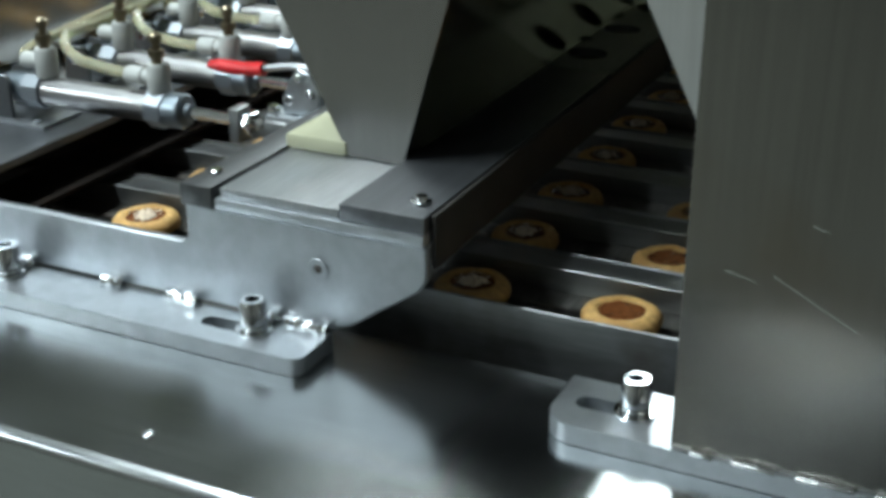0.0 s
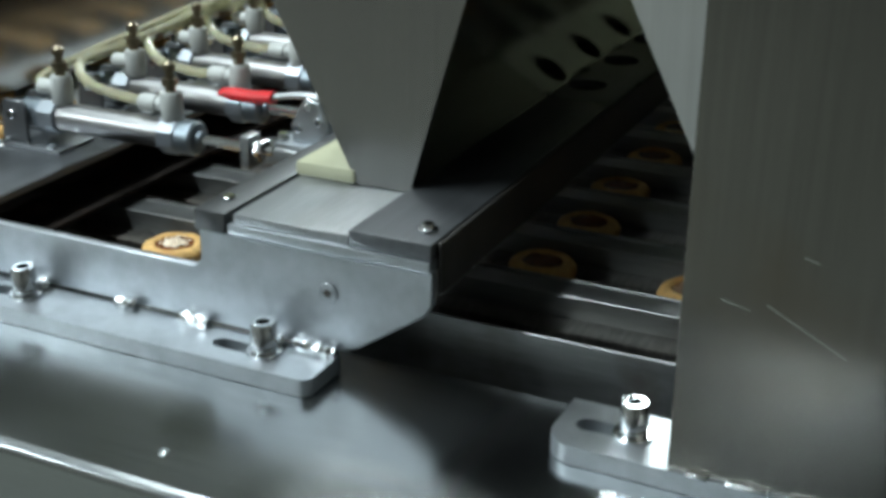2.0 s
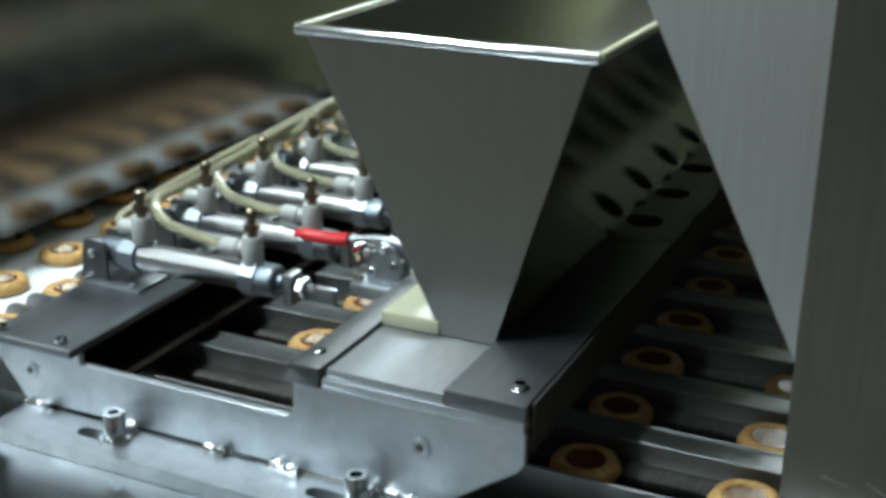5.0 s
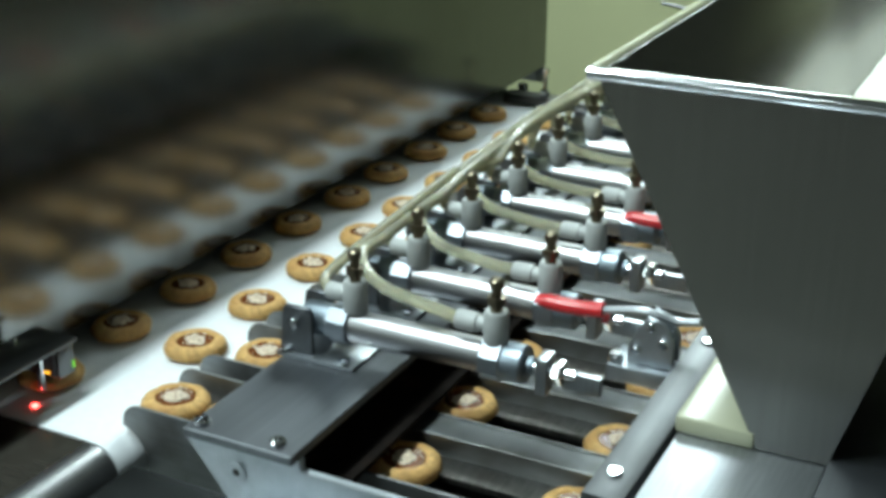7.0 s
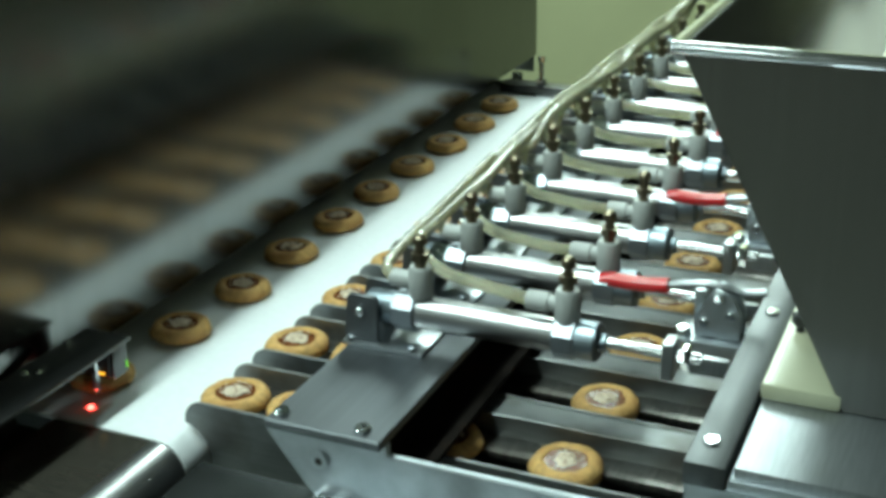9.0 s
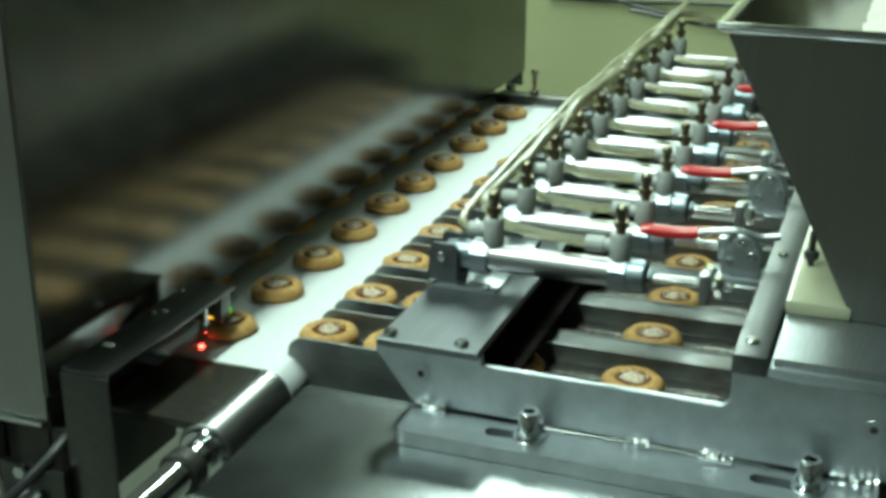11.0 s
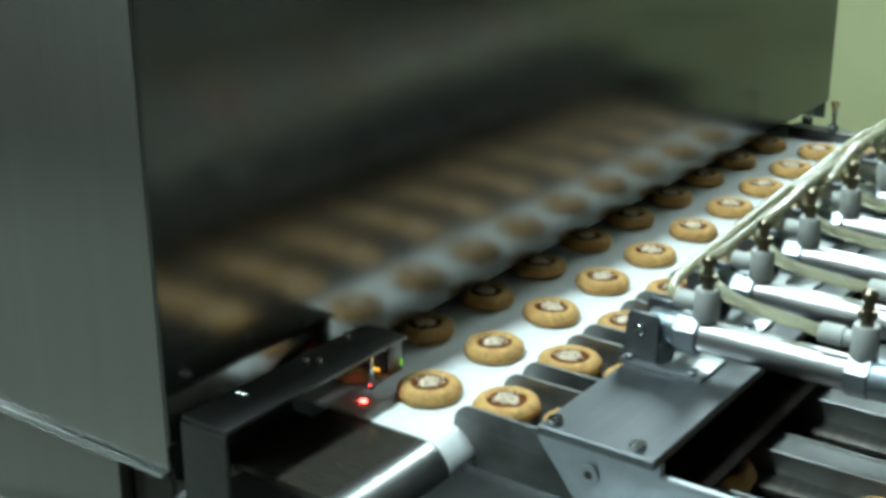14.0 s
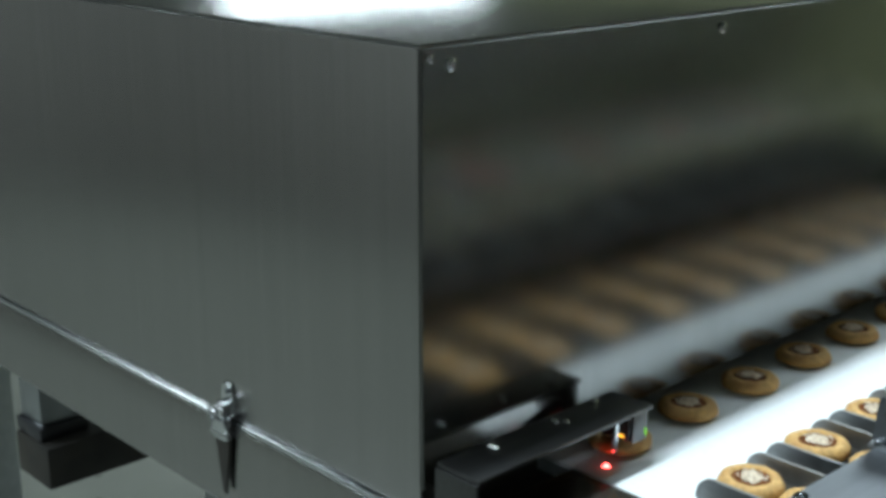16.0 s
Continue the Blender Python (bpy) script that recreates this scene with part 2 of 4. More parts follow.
def sweep(points, r, seg=10, into=None):
    bm = into or bmesh.new()
    rings = []
    up = Vector((0.13, 0.2, 1))
    for i, p in enumerate(points):
        d = (points[min(i + 1, len(points) - 1)] - points[max(i - 1, 0)]).normalized()
        s = d.cross(up).normalized()
        u = s.cross(d)
        rings.append([bm.verts.new(p + s * r * math.cos(2 * math.pi * k / seg) + u * r * math.sin(2 * math.pi * k / seg)) for k in range(seg)])
    for a, b in zip(rings, rings[1:]):
        for k in range(seg):
            bm.faces.new((a[k], a[(k + 1) % seg], b[(k + 1) % seg], b[k]))
    bm.faces.new(rings[0][::-1])
    bm.faces.new(rings[-1])
    bmesh.ops.recalc_face_normals(bm, faces=bm.faces)
    return bm


LANES = 10
PITCH = 0.07
LANE_Y = -0.0225          # middle of the first lane
FAR_Y = LANE_Y + PITCH * LANES
END_Y = FAR_Y + 0.21    # far end of the dispenser and its hoppers

# ---------- the hall ----------
RX0, RX1, RY0, RY1, RZ = -4.2, 2.3, -3.8, 3.35, -0.86
tagged(link("floor", box(RX0, RX1, RY0, RY1, RZ - 0.1, RZ, 0), M_FLOOR), "grey-green painted hall floor, slightly glossy and stained", "floor", kind="structure")
tagged(link("ceiling", box(RX0, RX1, RY0, RY1, CEILING_Z, CEILING_Z + 0.1, 0), M_CEIL), "pale panelled hall ceiling", "ceiling", kind="structure")
tagged(link("wall_north", box(RX0, RX1, RY1, RY1 + 0.12, RZ, CEILING_Z, 0), M_HALLWALL), "pale yellow-green painted hall wall", "wall", kind="structure")
# South, west and east walls are unseen; their dark grey is set for reflections.
tagged(link("wall_south", box(RX0, RX1, RY0 - 0.12, RY0, RZ, CEILING_Z, 0), M_GREYWALL), "unseen dark grey wall closing the hall, added for the steel's reflections", "wall", kind="structure")
tagged(link("wall_west", box(RX0 - 0.12, RX0, RY0, RY1, RZ, CEILING_Z, 0), M_GREYWALL), "unseen dark grey wall closing the hall, added for the steel's reflections", "wall", kind="structure")
tagged(link("wall_east", box(RX1, RX1 + 0.12, RY0, RY1, RZ, CEILING_Z, 0), M_GREYWALL), "unseen dark grey wall closing the hall, added for the steel's reflections", "wall", kind="structure")
for fx, fy, watts, length, width in FITTINGS:
    f = thing("ceiling_light", "unseen fluorescent tube fitting added under the hall ceiling to light the machine", "ceiling light", "hall lights", at=(fx, fy, CEILING_Z))
    part("housing", prism([(-width / 2 - 0.03, 0), (width / 2 + 0.03, 0), (width / 2 - 0.01, -0.05), (0.01 - width / 2, -0.05)], -length / 2, length / 2, 0.002), M_CEIL, f)
    for dx in (-width / 4, width / 4):
        part("tube", lathe(rod_profile(0.013, -length / 2 + 0.03, length / 2 - 0.03), 12, "y", (dx, 0, -0.068)), M_LAMP, f)

# ---------- cooling tunnel (the big steel cover) ----------
TX, TY0, TY1, TZ0, TZ1 = -0.2162, -0.171, 0.785, 0.0230, 0.267
TW = -1.75
tunnel = thing("tunnel_cover", "large satin stainless steel tunnel cover over a white belt", "machine cover", at=(0, 0, 0))
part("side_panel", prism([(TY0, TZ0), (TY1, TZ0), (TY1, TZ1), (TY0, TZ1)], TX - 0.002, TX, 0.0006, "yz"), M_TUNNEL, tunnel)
# Added dark plate that blacks out the bright wedge at the front corner.
part("corner_blackout", box(TX - 0.008, TX - 0.005, TY0 + 0.006, -0.0720, -0.045, TZ0 + 0.004, 0.0006), M_DARK, tunnel, "dark plate added to darken the panel's front corner")
part("front_panel", box(TW, TX - 0.0025, TY0, TY0 + 0.002, 0.0075, TZ1, 0.0006), M_FRONT_LIT, tunnel)
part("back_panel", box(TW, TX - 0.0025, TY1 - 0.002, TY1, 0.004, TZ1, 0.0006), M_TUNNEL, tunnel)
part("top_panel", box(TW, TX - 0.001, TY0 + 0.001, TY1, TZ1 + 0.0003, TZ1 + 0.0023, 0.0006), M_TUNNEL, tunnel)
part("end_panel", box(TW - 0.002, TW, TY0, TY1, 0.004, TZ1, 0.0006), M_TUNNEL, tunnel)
for sy in (TY0 + 0.020, TY0 + 0.257, TY0 + 0.494, TY0 + 0.731):
    part("screw", lathe([(0.0035, TX - 0.001), (0.0035, TX + 0.001), (0.002, TX + 0.0022)], 12, "x", (0, sy, 0.2575)), M_CHROME, tunnel)
part("corner_screw", lathe([(0.0022, TX - 0.001), (0.0022, TX + 0.0005), (0.0012, TX + 0.0012)], 10, "x", (0, TY0 + 0.006, 0.2615)), M_CHROME, tunnel)

base = thing("machine_stand", "grey steel stand with a bright folded lip and legs", "machine stand")
BY = TY0 - 0.004
part("lip", box(TW, -0.222, BY + 0.0015, TY0 + 0.02, 0.0036, 0.0062, 0.0006), M_CHROME, base, "thin bright steel lip")
part("front_rail", box(TW, -0.256, BY + 0.001, TY0 + 0.012, -0.058, 0.0030, 0.001), M_FRONT_LIT, base)
part("back_rail", box(TW, -0.262, TY1 - 0.02, TY1, -0.072, 0.003, 0.001), M_TUNNEL, base)
part("cross_rail", box(TW, TW + 0.05, TY0 + 0.014, TY1 - 0.022, -0.050, 0.0016, 0.001), M_TUNNEL, base)
for lx in (-0.80, -1.6):
    for ly in (TY0 + 0.03, TY1 - 0.09):
        post = part("post", box(lx, lx + 0.04, ly, ly + 0.04, -0.126, -0.0585, 0.002), M_PLATE, base)
        part("post_cap", box(lx - 0.004, lx + 0.044, ly - 0.004, ly + 0.044, -0.140, -0.1262, 0.003), M_BLACK, post, "black cap under the post")
    part("tie_beam", box(lx - 0.002, lx + 0.060, TY0 + 0.024, TY1 - 0.040, -0.180, -0.1402, 0.002), M_DARK, base, "dark cross beam")
    for ly in (TY0 + 0.30, TY1 - 0.25):
        leg = part("leg", box(lx + 0.005, lx + 0.050, ly, ly + 0.045, RZ + 0.05, -0.1804, 0.002), M_PLATE, base)
        part("foot", lathe([(0.03, RZ), (0.03, RZ + 0.008), (0.012, RZ + 0.016), (0.008, RZ + 0.05)], 16, "z", (lx + 0.027, ly + 0.022, 0)), M_BLACK, leg, "black levelling foot")

latch = thing("toggle_latch", "chrome toggle latch on the cover's front", "latch", at=(-0.405, TY0, 0))
part("upper_plate", prism([(-0.006, 0.012), (0.006, 0.012), (0.007, 0.024), (0.004, 0.031), (-0.004, 0.031), (-0.007, 0.024)], -0.0022, -0.0002, 0.0005), M_CHROME, latch)
part("hook", box(-0.0050, 0.0050, -0.009, -0.0024, 0.009, 0.020, 0.0012), M_CHROME, latch)
part("body", box(-0.0080, 0.0080, -0.0100, -0.0050, -0.0060, 0.0085, 0.0016), M_CHROME, latch)
part("lever", prism([(-0.0085, 0.004), (0.0085, 0.004), (0.0085, -0.008), (0.0020, -0.046), (-0.0020, -0.046), (-0.0085, -0.008)], -0.0075, -0.0055, 0.0008), M_DARK, latch, "dark tapering lever")
part("wire_bail", sweep(smooth_path([(-0.008, -0.008, 0.0), (-0.0085, -0.011, 0.008), (-0.006, -0.011, 0.017), (0.006, -0.011, 0.017), (0.0085, -0.011, 0.008), (0.008, -0.008, 0.0)]), 0.0011, 8), M_CHROME, latch)
part("pivot", lathe(rod_profile(0.0026, -0.010, 0.010), 12, "x", (0, -0.008, -0.002)), M_CHROME, latch)
part("rivet", lathe([(0.0024, -0.0042), (0.0024, -0.003), (0.0018, -0.0022)], 10, "y", (0, 0, 0.026)), M_CHROME, latch)

# ---------- white belt conveyor ----------
BZ = 0.0100             # the belt's running surface
RR, RCX = 0.0180, -0.128
belt = thing("belt_conveyor", "smooth white belt running round a steel nose roller", "conveyor belt")
bm = bmesh.new()
prof = [(TW - 0.02, BZ), (-0.8, BZ), (-0.4, BZ)] + [(RCX + RR * math.sin(a), BZ - RR + RR * math.cos(a)) for a in [math.pi * k / 14 for k in range(15)]] + [(-0.6, BZ - 2 * RR), (TW - 0.02, BZ - 2 * RR)]
ys = (-0.0675, FAR_Y + 0.02)
cols = [[bm.verts.new((x, y, z)) for x, z in prof] for y in ys]
inner = [[bm.verts.new((x * 1.0 if i not in range(3, 18) else RCX + (x - RCX) * 0.88, y, z - 0.0018 if i < 3 else (z + 0.0018 if i > 17 else BZ - RR + (z - BZ + RR) * 0.88))) for i, (x, z) in enumerate(prof)] for y in ys]
n = len(prof)
for i in range(n - 1):
    bm.faces.new((cols[0][i], cols[0][i + 1], cols[1][i + 1], cols[1][i]))
    bm.faces.new((inner[0][i], inner[1][i], inner[1][i + 1], inner[0][i + 1]))
    for k in (0, 1):
        bm.faces.new((cols[k][i], inner[k][i], inner[k][i + 1], cols[k][i + 1]))
bmesh.ops.recalc_face_normals(bm, faces=bm.faces)
part("belt", bm, M_BELT, belt)
roller = part("nose_roller", lathe([(0.006, -0.150), (0.0145, -0.1495), (0.0155, -0.148), (0.0155, FAR_Y + 0.05), (0.006, FAR_Y + 0.051)], 28, "y", (RCX, 0, BZ - RR)), M_CHROME, belt, "polished steel nose roller")
part("sleeve", lathe(rod_profile(RR, -0.146, -0.0680, 0.001), 32, "y", (RCX, 0, BZ - RR)), M_TUBE, belt, "bright sleeve at the roller's end")
part("shaft", lathe(rod_profile(0.0105, -0.225, -0.1505, 0.001), 20, "y", (RCX, 0, BZ - RR)), M_CHROME, belt)
part("shaft_collar", lathe(rod_profile(0.0135, -0.176, -0.164, 0.001), 20, "y", (RCX, 0, BZ - RR)), M_DARK, belt)
part("shaft_key", box(RCX - 0.003, RCX + 0.003, -0.224, -0.182, BZ - RR + 0.0095, BZ - RR + 0.0118, 0.0004), M_DARK, belt)
part("belt_bed", box(-0.197, RCX, -0.1455, -0.0682, BZ - 0.0062, BZ - 0.0003, 0.0006), M_BEDPLATE, belt, "polished plate beside the belt, its dark reflection put into the colour")
part("bed_edge", box(-0.255, -0.1975, -0.165, -0.0682, -0.05, BZ - 0.010, 0.001), M_DARK, belt)

# ---------- sensor on its bracket ----------
sb = thing("sensor_bracket", "folded dark steel bracket reaching over the belt edge", "bracket", at=(0, 0, 0))
part("arm", box(-0.204, -0.172, -0.172, -0.025, 0.0435, 0.0460, 0.0008), M_DARKSTEEL, sb)
part("leg", box(-0.204, -0.172, -0.1735, -0.1712, -0.09, 0.0432, 0.0007), M_DARKSTEEL, sb)
part("foot_plate", box(-0.25, -0.2045, -0.180, -0.174, -0.085, -0.02, 0.0008), M_DARKSTEEL, sb)
for bx, bz in ((-0.232, -0.022), (-0.222, -0.040), (-0.240, -0.046)):
    part("bolt", lathe([(0.0042, -0.186), (0.0042, -0.1805)], 6, "y", (bx, 0, bz)), M_CHROME, sb)
for sx, sy in ((-0.196, -0.087), (-0.190, -0.083), (-0.197, -0.138), (-0.193, -0.138), (-0.199, -0.048)):
    part("screw", lathe([(0.0022, 0.0455), (0.0022, 0.0472), (0.0012, 0.048)], 10, "z", (sx, sy, 0)), M_CHROME, sb)

sensor = thing("optical_sensor", "black optical sensor with orange and green lights", "sensor", at=(-0.188, -0.034, 0.0))
part("body", box(-0.014, 0.010, -0.006, 0.008, 0.024, 0.0432, 0.0012), M_BLACK, sensor)
part("side_plate", box(0.0105, 0.012, -0.004, 0.009, 0.0228, 0.0432, 0.0005), M_DARKSTEEL, sensor)
part("probe", lathe([(0.0016, 0.016), (0.0022, 0.018), (0.0022, 0.036)], 10, "z", (0.002, -0.0085, 0)), M_CHROME, sensor)
part("orange_light", box(0.003, 0.0068, -0.0068, -0.0058, 0.0262, 0.0276, 0.0003), M_ORANGE, sensor)
part("green_light", box(0.0122, 0.0126, 0.0070, 0.0082, 0.0260, 0.0305, 0.0001), M_GREEN, sensor)
part("lens", lathe([(0.0016, 0.0085), (0.0016, 0.0099)], 10, "z", (0.002, -0.0085, 0.006)), M_BLACK, sensor, "dark sensor lens")
spot = thing("sensor_spot", "small glowing red light spot on the white belt's edge", "light spot")
part("spot", lathe([(0.0018, 0.0003), (0.0016, 0.0010), (0.0008, 0.0014)], 14, "z", (-0.1845, -0.0515, BZ)), M_LASER, spot)
cable = tagged(link("sensor_cable", sweep(smooth_path([(-0.205, -0.05, 0.038), (-0.216, -0.10, 0.03), (-0.214, -0.17, -0.01), (-0.26, -0.21, -0.055), (-0.34, -0.24, -0.09), (-0.45, -0.24, -0.13)]), 0.0035, 8), M_BLACK), "black sensor cable drooping beside the bracket", "cable")

# ---------- deck ----------
deck = thing("machine_deck", "broad brushed stainless steel deck with a rounded front edge", "machine deck")
DZ = 0.008
prof = [(-0.074, DZ)] + [(-0.212 - 0.006 * math.sin(a), DZ - 0.006 + 0.006 * math.cos(a)) for a in [math.pi / 2 * k / 6 for k in range(7)]] + [(-0.218, -0.20)]
back = [(y + 0.002, z - 0.002) for y, z in prof[::-1]]
part("top_sheet", prism(prof + back, -0.095, 1.2, 0, "yz"), M_DECK, deck)
part("apron", box(-0.0945, 1.2, -0.2155, -0.12, -0.84, -0.201, 0.003), M_DECK, deck)
part("back_flange", box(-0.0945, 1.2, -0.0755, -0.074, -0.03, DZ - 0.0025, 0.0004), M_DECK, deck)
for rx, ry in ((0.213, -0.193),):
    part("rivet", lathe([(0.0028, DZ), (0.0024, DZ + 0.001), (0.001, DZ + 0.0016)], 12, "z", (rx, ry, 0)), M_CHROME, deck)

# ---------- lanes ----------
WH = 0.0270
LZ = 0.0145          # the lanes' bed lies a step above the belt


def lane_wall(y0, y1):
    nose = [(-0.122 + 0.012 - 0.012 * math.cos(a), WH - 0.012 + 0.012 * math.sin(a)) for a in [math.pi / 2 * k / 6 for k in range(7)]]
    low = [(RCX + 0.0215 * math.cos(a), BZ - RR + 0.0215 * math.sin(a)) for a in [radians(d) for d in range(-45, 76, 15)]]
    return prism([(1.75, -0.03), (-0.085, -0.03)] + low + nose + [(1.75, WH)], y0, y1, 0.0003)


def make_lane():
    ln = thing("lane_channel", "narrow steel lane between two thin upright plates", "conveyor lane", "lanes across the conveyor")
    part("guide_plate", lane_wall(-0.0262, -0.0244), M_WALLPL, ln)
    part("guide_plate", lane_wall(0.0236, 0.0254), M_WALLPL, ln)
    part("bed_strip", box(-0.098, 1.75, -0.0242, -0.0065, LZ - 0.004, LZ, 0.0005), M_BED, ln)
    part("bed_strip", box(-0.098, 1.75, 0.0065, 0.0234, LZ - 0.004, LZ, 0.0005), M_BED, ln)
    part("chain_track", box(-0.09, 1.75, -0.0062, 0.0062, -0.01, -0.002, 0.0005), M_DARK, ln)
    part("divider_cap", box(-0.060, 1.75, 0.0256, 0.0436, 0.0240, 0.0262, 0.0004), M_WALLPL, ln, "flat grey strip closing the gap between two lanes")
    return ln


lane0 = make_lane()
lane0.location = (0, LANE_Y, 0)
for k in range(1, LANES):
    copy_thing(lane0, pose(0, LANE_Y + PITCH * k, 0))
tagged(link("lane_trough", box(-0.07, 1.75, -0.06, FAR_Y + 0.03, -0.06, -0.035, 0.001), M_DARK), "dark steel trough under the lanes", "machine frame")

# ---------- front bracket ----------
br = thing("side_bracket", "welded grey steel angle bracket with slotted foot", "bracket")
FY = -0.094
outline = [(-0.040, 0.056), (-0.040, 0.050), (-0.017, 0.0205), (-0.012, 0.0195), (0.247, 0.0195), (0.256, 0.023), (0.292, 0.048), (0.296, 0.054), (0.296, 0.0705), (0.166, 0.0705), (0.166, 0.054), (0.162, 0.050), (0.026, 0.050), (0.026, 0.056)]
part("upright_plate", prism(outline, FY, FY + 0.0045, 0.0008), M_CAST, br)


def slotted_foot(x0, x1, y0, y1, z0, z1, slots, r):
    """A flat foot with round corners and through slots, built as strips between the slots."""
    bm = bmesh.new()
    def rounded(xa, xb, ya, yb, rl, rr):
        pts = []
        for cx, cy, a0, rad in ((xb - rr, ya + rr, -90, rr), (xb, yb, 0, 0), (xa, yb, 90, 0), (xa + rl, ya + rl, 180, rl)):
            if rad == 0:
                pts.append((cx, cy))
            else:
                pts += [(cx + rad * math.cos(radians(a0 + d)), cy + rad * math.sin(radians(a0 + d))) for d in range(0, 91, 15)]
        return pts
    outer = rounded(x0, x1, y0, y1, r, r)
    rings = [outer]
    for sx0, sx1, sy, sr in slots:
        rings.append([(sx1 + sr * math.cos(radians(d)), sy + sr * math.sin(radians(d))) for d in range(-90, 91, 15)]
                     + [(sx0 + sr * math.cos(radians(d)), sy + sr * math.sin(radians(d))) for d in range(90, 271, 15)])
    for z in (z1, z0):
        edges = []
        for ring in rings:
            vs = [bm.verts.new((x, y, z)) for x, y in ring]
            edges += [bm.edges.new((vs[i], vs[(i + 1) % len(vs)])) for i in range(len(vs))]
        bmesh.ops.triangle_fill(bm, use_beauty=True, edges=edges)
    bm.verts.ensure_lookup_table()
    start = 0
    total = sum(len(ring) for ring in rings)
    for ring in rings:
        m = len(ring)
        for i in range(m):
            j = (i + 1) % m
            bm.faces.new((bm.verts[start + i], bm.verts[start + j], bm.verts[start + j + total], bm.verts[start + i + total]))
        start += m
    bmesh.ops.recalc_face_normals(bm, faces=bm.faces)
    return bm


FZ0, FZ1 = DZ + 0.0003, 0.0195
part("foot", slotted_foot(-0.016, 0.246, -0.125, FY - 0.0003, FZ0, FZ1 - 0.002, [(0.038, 0.062, -0.108, 0.0048), (0.186, 0.214, -0.108, 0.0048)], 0.006), M_CAST, br)
for wx0, wx1 in ((-0.012, 0.006), (0.060, 0.064), (0.112, 0.124), (0.153, 0.170), (0.210, 0.216), (0.222, 0.245)):
    bm = sweep(smooth_path([(wx0, FY - 0.002, 0.0192), ((wx0 + wx1) / 2, FY - 0.0028, 0.0198), (wx1, FY - 0.002, 0.0192)], 6), 0.0042, 10)
    for v in bm.verts:
        v.co += Vector((0, 0.0005 * math.sin(v.co.x * 2100), 0.0005 * math.sin(v.co.x * 1700)))
    part("weld", bm, M_WELD, br, "bright weld bead")
for hx, hz in ((-0.011, 0.0395), (0.240, 0.050)):
    h = part("bushing", lathe([(0.0055, FY - 0.0008), (0.0052, FY - 0.0011), (0.0036, FY - 0.0011), (0.0033, FY + 0.0003)], 18, "y", (hx, 0, hz)), M_CAST, br)
    part("set_screw", lathe([(0.0030, FY - 0.0004), (0.0018, FY - 0.0012)], 6, "y", (hx, 0, hz)), M_DARK, h, "dark socket screw")


def bolt(x, y, z, mate="M8"):
    """Socket-head bolt with spring and flat washers, its foot at z."""
    b = thing("socket_bolt", "shiny hexagon-socket bolt with washers in a slot", "bolt", "deck bolts", at=(x, y, z))
    part("flat_washer", lathe([(0.0088, 0), (0.0090, 0.0003), (0.0090, 0.0014), (0.0086, 0.0018)], 24), M_CHROME, b)
    part("spring_washer", lathe([(0.0066, 0.0019), (0.0068, 0.0022), (0.0068, 0.0040), (0.0066, 0.0042)], 24), M_CHROME, b)
    bm = bmesh.new()
    rings = []
    for r, h, seg6 in ((0.0060, 0.0043, 0), (0.0065, 0.0050, 0), (0.0065, 0.0160, 0), (0.0058, 0.0170, 0), (0.0038, 0.0170, 1), (0.0036, 0.0105, 1)):
        ring = []
        for i in range(24):
            a = 2 * math.pi * i / 24
            rr = r
            if seg6:
                rr = r * math.cos(math.pi / 6) / math.cos((a % (math.pi / 3)) - math.pi / 6)
            ring.append(bm.verts.new((rr * math.cos(a), rr * math.sin(a), h)))
        rings.append(ring)
    for a, c in zip(rings, rings[1:]):
        for i in range(24):
            bm.faces.new((a[i], a[(i + 1) % 24], c[(i + 1) % 24], c[i]))
    bm.faces.new(rings[0][::-1])
    bm.faces.new(rings[-1])
    bmesh.ops.recalc_face_normals(bm, faces=bm.faces)
    part("head", bm, M_CHROME, b)
    return b


bolt(0.059, -0.108, FZ1 - 0.002)
bolt(0.211, -0.108, FZ1 - 0.002)

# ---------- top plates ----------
# Dark plate on hangers, added where only shade lies over the lanes.
gdr = thing("shade_plate", "black plate added over the lanes in place of shade", "machine plate")
part("plate", box(-0.034, 0.0390, -0.078, FAR_Y + 0.02, 0.0325, 0.0355, 0.0006), M_SHADE, gdr)
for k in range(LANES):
    part("hanger", box(-0.030, -0.020, LANE_Y + PITCH * k - 0.004, LANE_Y + PITCH * k + 0.004, 0.0357, 0.0560, 0.0006), M_SHADE, gdr)

lp = thing("cylinder_plate", "flat grey ground steel plate carrying the air cylinders", "machine plate")
part("plate", prism([(-0.036, -0.1015), (0.026, -0.1015), (0.026, FAR_Y + 0.03), (-0.036, FAR_Y + 0.03)], 0.0563, 0.0615, 0.0007, "xy"), M_MATTE, lp)
for sx, sy in ((-0.030, -0.094), (0.014, -0.094), (-0.030, FAR_Y + 0.02), (0.014, FAR_Y + 0.02)):
    s = part("screw", lathe([(0.0042, 0.0612), (0.0042, 0.0632), (0.0034, 0.0642), (0.0018, 0.0642), (0.0016, 0.0625)], 16, "z", (sx, sy, 0)), M_CHROME, lp)

rail = thing("cross_rail", "long square grey steel rail beside the dispenser block", "rail")
part("bar", box(0.1655, 0.1835, -0.0965, END_Y + 0.03, 0.0710, 0.0820, 0.0008), M_RAIL, rail)
for k in range(7):
    part("screw", lathe([(0.0035, 0.0817), (0.0035, 0.0832), (0.0028, 0.0838), (0.0014, 0.0838)], 14, "z", (0.1735, -0.077 + 0.14 * k, 0)), M_CHROME, rail)

blk = thing("dispenser_block", "heavy milled steel dispenser block with a slotted top plate", "machine block")
